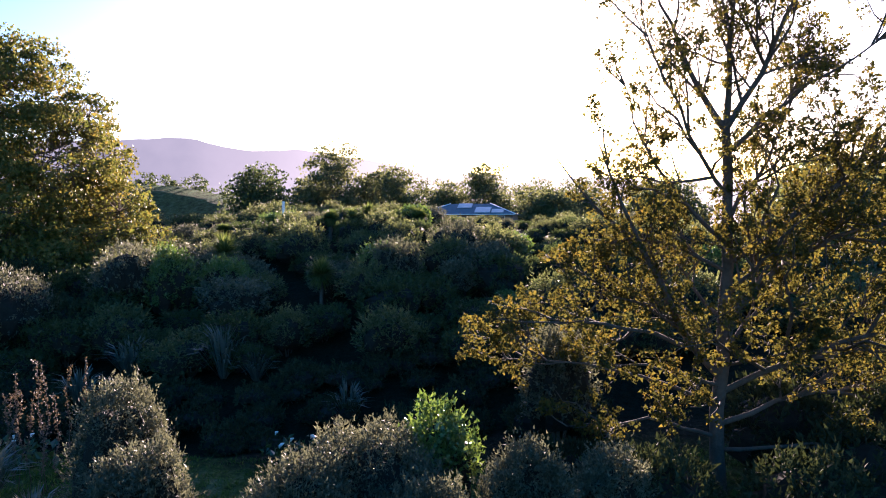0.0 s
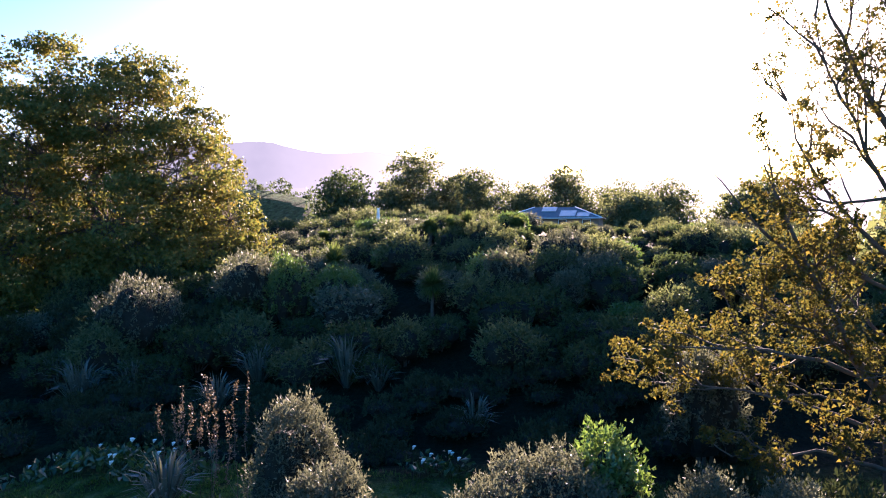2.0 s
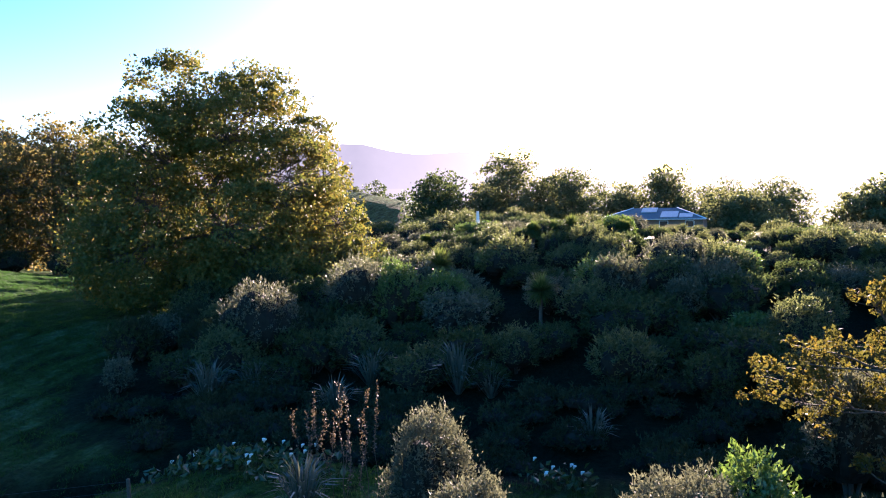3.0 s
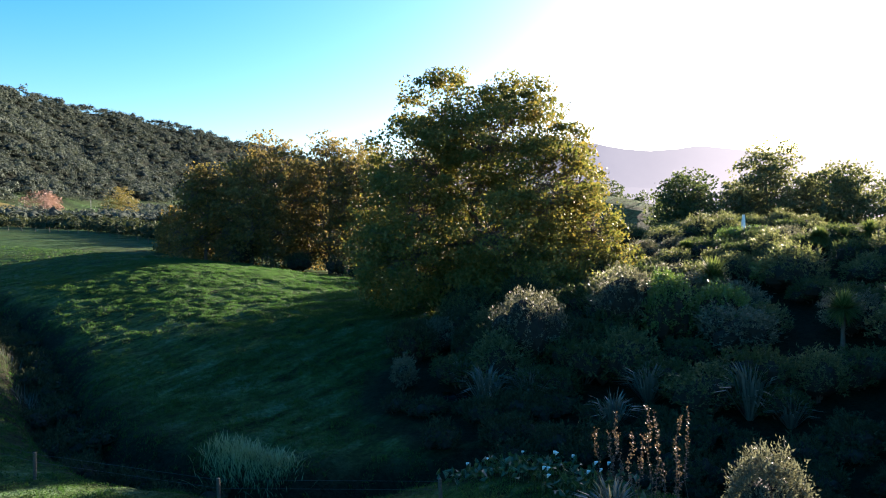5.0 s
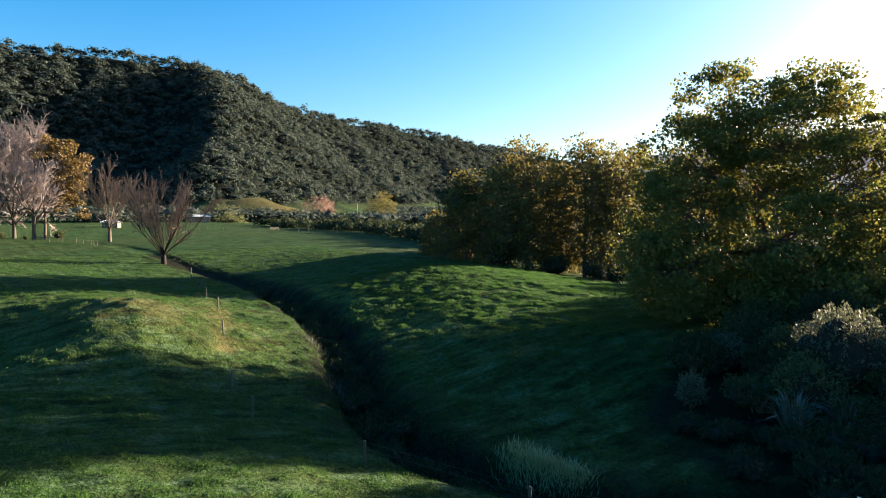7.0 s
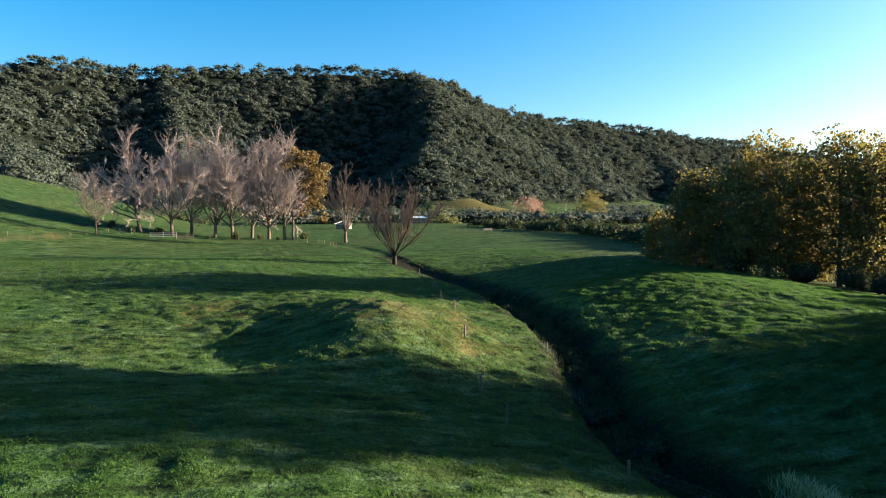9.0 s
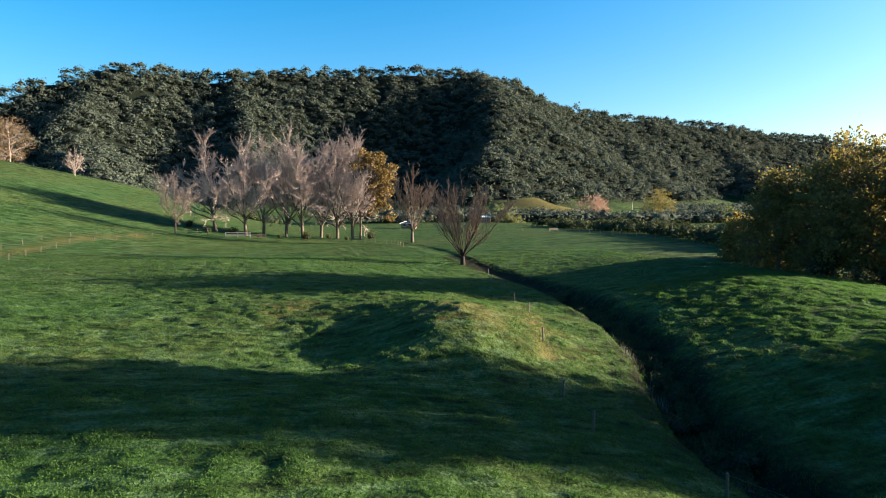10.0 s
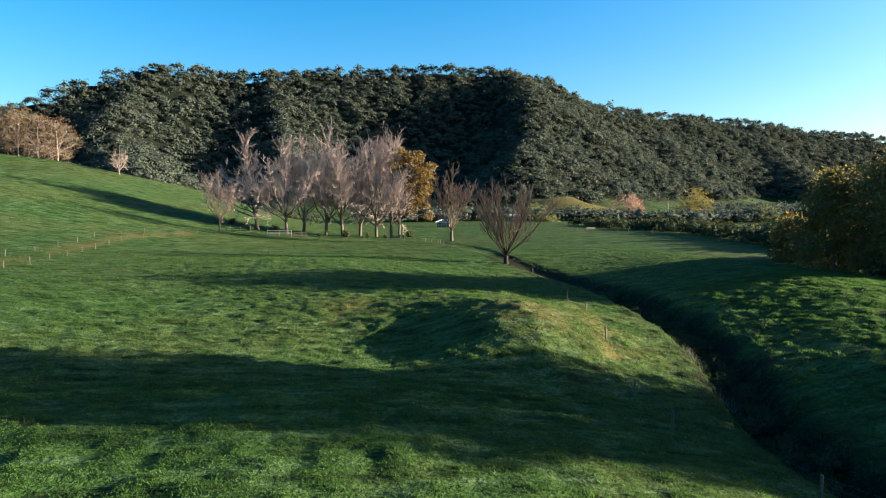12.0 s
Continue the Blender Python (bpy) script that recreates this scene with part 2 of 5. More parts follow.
DITCH = [(-235, 38), (-200, 26), (-170, 30), (-140, 30.8), (-125, 33), (-114.5, 34), (-103, 32), (-93, 30), (-83, 28.4), (-75.7, 27.4), (-69.6, 26.7), (-62.5, 25), (-57.2, 23.4), (-51.8, 21.2), (-45.4, 18.6), (-38.6, 16.6), (-33, 16.4), (-27, 18.5), (-20, 25), (-8, 27.5), (10, 29), (40, 30)]
# crests: x, y, height
MAIN_CREST = [(-760, -620, 120), (-890, -367, 148), (-931, -280, 194), (-970, -204, 229), (-1005, -135, 232), (-1010, -90, 232), (-1033, 40, 249), (-1033, 120, 253), (-1033, 228, 247), (-1045, 362, 248), (-1070, 436, 222), (-1122, 561, 219), (-1185, 752, 225), (-1219, 961, 208), (-1236, 1168, 208), (-1300, 1700, 150)]
SPURS = [[(-1033, 300, 250), (-940, 300, 226), (-860, 285, 186), (-760, 250, 124), (-640, 190, 58)],
         [(-1005, -60, 232), (-859, -41, 140), (-690, -24, 63)],
         [(-960, -220, 215), (-783, -215, 128), (-594, -144, 53)],
         [(-1122, 561, 212), (-950, 540, 130), (-800, 480, 70)],
         [(-1200, 850, 205), (-1000, 800, 110), (-850, 720, 60)]]
GRASS_HILL = [(-352, -260, 66), (-348, -181, 55), (-343, -145, 49), (-334, -112, 43), (-335, -65, 33), (-340, -42, 27), (-350, 0, 12)]
DRY_KNOLL = [(-560, 190, 43), (-540, 206, 42), (-522, 222, 36), (-507, 236, 27)]
BACK_HILL = [(-220, 190, 24), (-150, 200, 26), (-102, 217, 25.8), (-75, 223, 22.4), (-50, 235, 15)]


def to_line(x, y, pts):
    """Distance to a line of points, and the third value of its nearest place."""
    best, val = np.full(np.shape(x), 1e9), np.zeros(np.shape(x))
    for a, b in zip(pts, pts[1:]):
        dx, dy = b[0] - a[0], b[1] - a[1]
        f = np.clip(((x - a[0]) * dx + (y - a[1]) * dy) / (dx * dx + dy * dy), 0, 1)
        d = np.hypot(x - a[0] - f * dx, y - a[1] - f * dy)
        third = a[2] + f * (b[2] - a[2]) if len(a) > 2 else 0.0
        val = np.where(d < best, third, val)
        best = np.minimum(d, best)
    return best, val


def soft_max(a, b, k):
    return np.logaddexp(a * k, b * k) / k


def hill_z(x, y):
    d, z = to_line(x, y, MAIN_CREST)
    h = z + 6 - 0.8 * d
    for s in SPURS:
        d, z = to_line(x, y, s)
        h = soft_max(h, z - 0.6 * d, 0.12)
    return h + value_noise(x, y, 110, 3) * 9 + value_noise(x, y, 45, 4) * 5


def valley_z(x, y):
    z = 4 + np.clip(-(x + 30), 0, 330) * 0.028 + np.clip(-(x + 360), 0, 600) * 0.06 + np.clip(y - 240, 0, 2000) * 0.01
    i = 0
    for cx in range(-120, 41, 20):
        for cy in range(-40, 101, 20):
            z = z + NEAR_SWELLS[i] * np.exp(-((x - cx) ** 2 + (y - cy) ** 2) / 450.0)
            i += 1
    i = 0
    for cx in range(-360, 41, 80):
        for cy in range(-120, 181, 75):
            z = z + FAR_SWELLS[i] * np.exp(-((x - cx) ** 2 + (y - cy) ** 2) / 6050.0)
            i += 1
    for cx, cy, h, s in KNOLLS:
        z = z + h * np.exp(-((x - cx) ** 2 + (y - cy) ** 2) / (2 * s * s))
    for crest, slope in ((GRASS_HILL, 0.21), (BACK_HILL, 0.3), (DRY_KNOLL, 0.36)):
        d, c = to_line(x, y, crest)
        z = soft_max(z, c - slope * d, 0.4)
    return z


def ground_z(x, y):
    x, y = np.asarray(x, float), np.asarray(y, float)
    z = valley_z(x, y)
    if np.min(x) < -380:
        z = soft_max(z, hill_z(x, y), 0.15)
    d, _ = to_line(x, y, DITCH)
    deep = 1.9 * np.clip((x + 148) / 60, 0.16, 1) * np.clip((-16 - x) / 8, 0.3, 1) * (1 + 0.25 * value_noise(x, y, 5, 8))
    z = z - deep / (1 + (d / 1.8) ** 4)
    near = np.exp(-(np.hypot(x + 60, y) / 120) ** 2) * (1 - 0.25 * np.clip((y - 27) / 8, 0, 1) * np.clip((-34 - x) / 4, 0, 1)) * (1 - 0.35 * np.clip((x + 56) / 10, 0, 1))
    return z + near * (0.13 * value_noise(x, y, 4, 1) + 0.1 * value_noise(x, y * 1.4, 1.9, 2) + 0.1 * value_noise(x, y * 1.2, 1.0, 5) + 0.11 * np.clip(value_noise(x, y, 0.62, 6), -0.3, 1))


def gz(x, y):
    return float(ground_z(np.array([x]), np.array([y]))[0])
# ---------------------------------------------------------------- end of land form


# ---------------------------------------------------------------- helpers for things
def mesh_of(name, verts, faces, material, smooth=False):
    me = bpy.data.meshes.new(name)
    me.from_pydata(np.asarray(verts).tolist() if not isinstance(verts, list) else verts, [], faces.tolist() if isinstance(faces, np.ndarray) else faces)
    me.materials.append(material)
    if smooth:
        me.polygons.foreach_set("use_smooth", [True] * len(me.polygons))
    me.update()
    return me


def part_mesh(name, me, parent, label="", at=None):
    ob = new(name, me)
    ob.parent = parent
    if at is not None:
        ob.matrix_basis = at
    if label:
        ob["label"] = label
    return ob


def part(name, bm, material, parent, label=""):
    me = bpy.data.meshes.new(name)
    bm.to_mesh(me)
    bm.free()
    me.materials.append(material)
    return part_mesh(name, me, parent, label)


def thing(name, x, y, label, category, group="", z=None, turn=0.0, scale=1.0, kind=""):
    ob = new(name)
    ob.empty_display_size = 0.2
    ob.location, ob.rotation_euler, ob.scale = (x, y, gz(x, y) if z is None else z), (0, 0, turn), (scale, scale, scale)
    return tagged(ob, label, category, group, kind)


def box(bm, x0, y0, z0, x1, y1, z1, bevel=0.0):
    made = bmesh.ops.create_cube(bm, size=1.0, matrix=Matrix.Translation(((x0 + x1) / 2, (y0 + y1) / 2, (z0 + z1) / 2)) @ Matrix.Diagonal((x1 - x0, y1 - y0, z1 - z0, 1)))
    if bevel:
        edges = list({e for v in made["verts"] for e in v.link_edges})
        bmesh.ops.bevel(bm, geom=edges, offset=bevel, segments=2, affect="EDGES")


class Wood:
    """Collects tapered limbs into one mesh."""

    def __init__(self):
        self.v, self.f = [], []

    def limb(self, pts, r0, r1, sides=6):
        pts = [np.asarray(p, float) for p in pts]
        n, base = len(pts), len(self.v)
        for i, p in enumerate(pts):
            d = pts[min(i + 1, n - 1)] - pts[max(i - 1, 0)]
            d = d / (np.linalg.norm(d) + 1e-9)
            u = np.cross(d, (0.31, 0.94, 0.12))
            u = u / (np.linalg.norm(u) + 1e-9)
            w = np.cross(d, u)
            r = r0 + (r1 - r0) * i / (n - 1)
            for k in range(sides):
                a = 2 * math.pi * k / sides
                self.v.append((p + r * (math.cos(a) * u + math.sin(a) * w)).tolist())
        for i in range(n - 1):
            for k in range(sides):
                a, b = base + i * sides + k, base + i * sides + (k + 1) % sides
                self.f.append((a, b, b + sides, a + sides))
        self.f.append(tuple(base + (n - 1) * sides + k for k in range(sides)))

    def mesh(self, name, material):
        return mesh_of(name, self.v, self.f, material, True)


def bend(rng, a, b, sag=0.12, n=5, knot=0.025):
    """A crooked way from a to b."""
    a, b = np.asarray(a, float), np.asarray(b, float)
    size = np.linalg.norm(b - a)
    off = rng.normal(0, sag * size, 3)
    t = np.linspace(0, 1, n)[:, None]
    p = a + (b - a) * t + off * (t * (1 - t)) * 1.5
    p[1:-1] += rng.normal(0, knot * size, (n - 2, 3))
    return list(p)


def leaf_cloud(name, centres, size, rng, material, slim=0.62, droop=0.0, up=0.0, fold=0.18):
    """One folded four-cornered leaf at each centre, turned at random."""
    c = np.asarray(centres, float)
    n = len(c)
    s = size * rng.uniform(0.6, 1.35, n)[:, None]
    d = rng.normal(0, 1, (n, 3))
    d[:, 2] += up - droop
    d /= np.linalg.norm(d, axis=1)[:, None] + 1e-9
    e = np.cross(d, rng.normal(0, 1, (n, 3)))
    e /= np.linalg.norm(e, axis=1)[:, None] + 1e-9
    f = np.cross(d, e)
    v = np.empty((n, 4, 3))
    v[:, 0] = c - d * s * 0.5
    v[:, 1] = c + e * s * slim * 0.5 + f * s * fold - d * s * 0.05
    v[:, 2] = c + d * s * 0.5
    v[:, 3] = c - e * s * slim * 0.5 + f * s * fold - d * s * 0.05
    return mesh_of(name, v.reshape(-1, 3), np.arange(n * 4).reshape(n, 4), material)


def blades(name, roots, tips, width, rng, material, curl=0.35):
    """Sword-shaped leaves from roots to tips, arching over, three joints each."""
    r, t = np.asarray(roots, float), np.asarray(tips, float)
    n = len(r)
    d = t - r
    size = np.linalg.norm(d, axis=1)[:, None]
    side = np.cross(d, (0, 0, 1.0)) + rng.normal(0, 0.15, (n, 3)) * size
    side /= np.linalg.norm(side, axis=1)[:, None] + 1e-9
    mid = r + d * 0.55 + np.array((0, 0, 1.0)) * size * curl * 0.3
    w = (width * rng.uniform(0.7, 1.2, n))[:, None]
    v = np.stack([r - side * w * 0.35, r + side * w * 0.35, mid + side * w * 0.5, mid - side * w * 0.5, t], 1)
    b = np.arange(n)[:, None] * 5
    faces = (b + np.array([[0, 1, 2, 3]])).tolist() + (b + np.array([[3, 2, 4]])).tolist()
    return mesh_of(name, v.reshape(-1, 3), faces, material)


def slivers(name, roots, tips, width, material):
    """Fine twigs: a long thin three-sided spike each, joined."""
    r, t = np.asarray(roots, float), np.asarray(tips, float)
    n = len(r)
    d = t - r
    u = np.cross(d, (0.2, 0.9, 0.3))
    u /= np.linalg.norm(u, axis=1)[:, None] + 1e-9
    w = np.cross(d, u)
    w /= np.linalg.norm(w, axis=1)[:, None] + 1e-9
    v = np.stack([r + u * width, r - u * width * 0.5 + w * width * 0.87, r - u * width * 0.5 - w * width * 0.87, t], 1)
    b = np.arange(n)[:, None] * 4
    f = np.concatenate([b + np.array([[0, 1, 3]]), b + np.array([[1, 2, 3]]), b + np.array([[2, 0, 3]])])
    return mesh_of(name, v.reshape(-1, 3), f, material)


def in_ball(rng, n, inner=0.0):
    d = rng.normal(0, 1, (n, 3))
    d /= np.linalg.norm(d, axis=1)[:, None]
    return d * (inner ** 3 + (1 - inner ** 3) * rng.uniform(0, 1, n)[:, None]) ** (1 / 3)


def tubes(name, sets, material):
    """Tapered limbs joined into one mesh. sets: (ways, radii at the root, radii at the tip, sides), ways of k limbs by n points."""
    verts, faces, base = [], [], 0
    for ways, r0, r1, sides in sets:
        ways = np.asarray(ways, float)
        k, n = ways.shape[:2]
        d = np.gradient(ways, axis=1)
        d /= np.linalg.norm(d, axis=2)[..., None] + 1e-9
        u = np.cross(d, (0.31, 0.94, 0.12))
        u /= np.linalg.norm(u, axis=2)[..., None] + 1e-9
        w = np.cross(d, u)
        r = np.asarray(r0)[:, None] + (np.asarray(r1) - np.asarray(r0))[:, None] * np.linspace(0, 1, n)
        a = np.arange(sides) * 2 * math.pi / sides
        ring = np.cos(a)[:, None] * u[:, :, None] + np.sin(a)[:, None] * w[:, :, None]
        verts.append((ways[:, :, None] + r[:, :, None, None] * ring).reshape(-1, 3))
        idx = base + np.arange(k * n * sides).reshape(k, n, sides)
        nxt = np.roll(idx, -1, axis=2)
        faces.append(np.stack([idx[:, :-1], nxt[:, :-1], nxt[:, 1:], idx[:, 1:]], -1).reshape(-1, 4))
        base += k * n * sides
    return mesh_of(name, np.concatenate(verts), np.concatenate(faces), material, True)


def resample(pts, n):
    """A smooth way of n points through a few given ones."""
    p = np.asarray(pts, float)
    t = np.concatenate([[0], np.cumsum(np.linalg.norm(np.diff(p, axis=0), axis=1))])
    q = np.stack([np.interp(np.linspace(0, t[-1], n), t, p[:, i]) for i in range(3)], -1)
    q[1:-1] = 0.25 * q[:-2] + 0.5 * q[1:-1] + 0.25 * q[2:]
    return q


def offshoots(rng, ways, lengths, count, near, far, keep, scatter, lift, ratio, n=5, wobble=0.05, curl=0.12, longest=9.0):
    """Side shoots of limbs: each leaves its limb between near and far, partly along it, and bends upwards."""
    pick = rng.choice(len(ways), count, p=lengths / lengths.sum())
    f = rng.uniform(near, far, count)
    g = f * (ways.shape[1] - 1) * 0.9999
    i = g.astype(int)
    along = ways[pick, i + 1] - ways[pick, i]
    start = ways[pick, i] + along * (g - i)[:, None]
    d = along / (np.linalg.norm(along, axis=1)[:, None] + 1e-9) * keep + rng.normal(0, scatter, (count, 3))
    d[:, 2] += lift
    d /= np.linalg.norm(d, axis=1)[:, None] + 1e-9
    size = np.minimum(longest, lengths[pick] * ratio * rng.uniform(0.6, 1.25, count) * (1.15 - 0.6 * f))
    t = np.linspace(0, 1, n)
    out = start[:, None] + d[:, None] * size[:, None, None] * t[None, :, None]
    out[:, :, 2] += curl * size[:, None] * t ** 2
    out[:, 1:] += rng.normal(0, 1, (count, n - 1, 3)) * (wobble * size)[:, None, None] * t[None, 1:, None]
    return out, size


def leaf_tris(name, c, d, size, rng, material, slim=0.5):
    """One pointed three-cornered leaf at each centre, towards d."""
    n = len(c)
    e = np.cross(d, rng.normal(0, 1, (n, 3)))
    e /= np.linalg.norm(e, axis=1)[:, None] + 1e-9
    s = size * rng.uniform(0.6, 1.35, n)[:, None]
    return mesh_of(name, np.stack([c - e * s * slim * 0.5, c + e * s * slim * 0.5, c + d * s], 1).reshape(-1, 3), np.arange(n * 3).reshape(n, 3), material)


def leafy_tree(name, x, y, lobes, trunk, leaves, size, seed, label, category="tree", group="", leaf=None, bark=None, twigs=40, clump=0.2, leaf_label="", first=None, shell=0.7):
    """A broadleaf tree. lobes: (dx, dy, height, radius) of its masses of foliage; trunk: (height of the fork, radius at the base).
    Each mass is made of flat sprays of leaves at the ends of its branches."""
    rng = np.random.default_rng(seed)
    leaf, bark = leaf or PLANE_LEAF, bark or BARK
    tree = thing(name, x, y, label, category, group)
    fork, r0 = trunk
    top = max(l[2] for l in lobes)
    axis = [np.array((rng.normal(0, 0.02) * h, rng.normal(0, 0.02) * h, h)) for h in np.linspace(-0.4, fork, 6)]
    axis += [np.array((rng.normal(0, 0.05) * h * 0.5, rng.normal(0, 0.05) * h * 0.5, h)) for h in np.linspace(fork, top, 6)[1:]]
    stem = Wood()
    stem.limb(axis[:6], r0, r0 * 0.7, 10)
    stem.limb(axis[5:], r0 * 0.68, r0 * 0.08, 8)
    weights = np.array([l[3] ** 2.0 * (l[4] if len(l) > 4 else 1.0) for l in lobes])
    weights /= weights.sum()
    pts, fine, thick = [], [], []
    for l, share in zip(lobes, weights):
        c, rad = np.array(l[:3], float), l[3]
        start_h = max(fork * 0.75 if first is None else first, min(c[2] - 0.55 * math.hypot(c[0], c[1]) - rad * 0.4, top * 0.8))
        k = np.argmin([abs(a[2] - start_h) for a in axis])
        way = bend(rng, axis[k], c, 0.10, 6)
        br = r0 * (0.16 + 0.26 * (1 - start_h / (top + 1)))
        bough = Wood()
        bough.limb(way, br, br * 0.3, 6)
        part_mesh("limb", bough.mesh("limb", bark), tree)
        ends = c + in_ball(rng, twigs, shell) * rad * np.array((1, 1, 0.9))
        start = np.array(way)[rng.integers(3, 6, twigs)]
        mid = (start + ends) / 2 + rng.normal(0, 0.1 * rad, (twigs, 3))
        fine.append(np.stack([start, mid, ends], 1))
        thick.append(np.full(twigs, br * 0.22))
        own = max(4, int(leaves * share))
        which = rng.choice(twigs, own, p=rng.dirichlet(np.full(twigs, 3.0)))
        reach = (rad * clump * rng.uniform(0.6, 1.4, twigs))[which][:, None]
        back = np.where(rng.uniform(0, 1, own) < 0.85, 0.0, rng.uniform(0.0, 0.9, own))[:, None]
        pts.append(ends[which] + (mid[which] - ends[which]) * back + in_ball(rng, own, 0.45) * reach * np.array((1.25, 1.25, 0.75)))
    part_mesh("trunk", stem.mesh("trunk", bark), tree)
    fine, thick = np.concatenate(fine), np.concatenate(thick)
    tagged(part_mesh("branchwork", tubes("branchwork", [(fine, thick, thick * 0.2 + 0.004, 3)], bark), tree), kind="stuff")
    tagged(part_mesh("crown", leaf_cloud("crown", np.concatenate(pts), size, rng, leaf, 0.8, 0.5, fold=0.12), tree, leaf_label), kind="stuff")
    return tree


def open_tree(name, x, y, limbs, seed, label, leaf, bark, leaves=40000, size=0.12, group="", twigs=3200):
    """A thin-leaved tree whose branches show. limbs: (points from the base, radius at the root)."""
    rng = np.random.default_rng(seed)
    tree = thing(name, x, y, label, "tree", group)
    ways = np.array([resample(p, 9) for p, _ in limbs])
    ways[:, 1:] += rng.normal(0, 0.05, (len(ways), 8, 3))
    lengths = np.array([np.linalg.norm(np.diff(w, axis=0), axis=1).sum() for w in ways])
    for k, (w, (_, r)) in enumerate(zip(ways, limbs)):
        part_mesh("trunk" if k == 0 else "limb", tubes("limb", [(w[None], np.array([r]), np.array([r * (0.55 if k == 0 else 0.16)]), 9)], bark), tree)
    side = ways[1:], lengths[1:]
    a, la = offshoots(rng, *side, len(limbs) * 9, 0.12, 1.0, 0.75, 0.5, 0.2, 0.42, 6, 0.05)
    b, lb = offshoots(rng, a, la, len(a) * 4, 0.2, 1.0, 0.7, 0.5, 0.1, 0.55, 5, 0.06)
    c, lc = offshoots(rng, np.concatenate([a[:, :5], b]), np.concatenate([la, lb]), twigs, 0.2, 1.0, 0.7, 0.55, 0.05, 0.5, 4, 0.06, longest=0.9)
    n = lambda v, r: np.full(len(v), r)
    tagged(part_mesh("branchwork", tubes("branchwork", [(a, 0.014 + 0.012 * la, n(a, 0.008), 5), (b, 0.007 + 0.009 * lb, n(b, 0.005), 4), (c, n(c, 0.007), n(c, 0.003), 3)], bark), tree), kind="stuff")
    low = np.clip(1.3 - (c[:, 3, 2] - 6) / 10, 0.3, 1.0)
    which = rng.choice(len(c), leaves, p=low / low.sum())
    f = rng.uniform(0.25, 1.0, leaves)[:, None]
    p = c[which, 1] + (c[which, 3] - c[which, 1]) * f + rng.normal(0, 0.07, (leaves, 3))
    hang = rng.normal(0, 0.7, (leaves, 3)) - np.array((0, 0, 0.6))
    hang /= np.linalg.norm(hang, axis=1)[:, None]
    tagged(part_mesh("crown", leaf_tris("crown", p, hang, size, rng, leaf, 0.9), tree), kind="stuff")
    return tree


def crown_lobes(rng, height, width, base, count=14, fat=0.23):
    """Masses of foliage for a rounded crown of that height and width that starts at base."""
    out = []
    for i in range(count):
        h = base + (height - base) * (0.1 + 0.85 * (i + 0.5) / count)
        f = (h - base) / (height - base)
        reach = width * 0.5 * math.sin(math.pi * min(0.97, 0.22 + 0.7 * f)) * 0.75
        a = i * 2.4 + rng.normal(0, 0.3)
        out.append((reach * math.cos(a) * rng.uniform(0.5, 1), reach * math.sin(a) * rng.uniform(0.5, 1), h - width * 0.08, width * fat * rng.uniform(0.75, 1.2)))
    return out


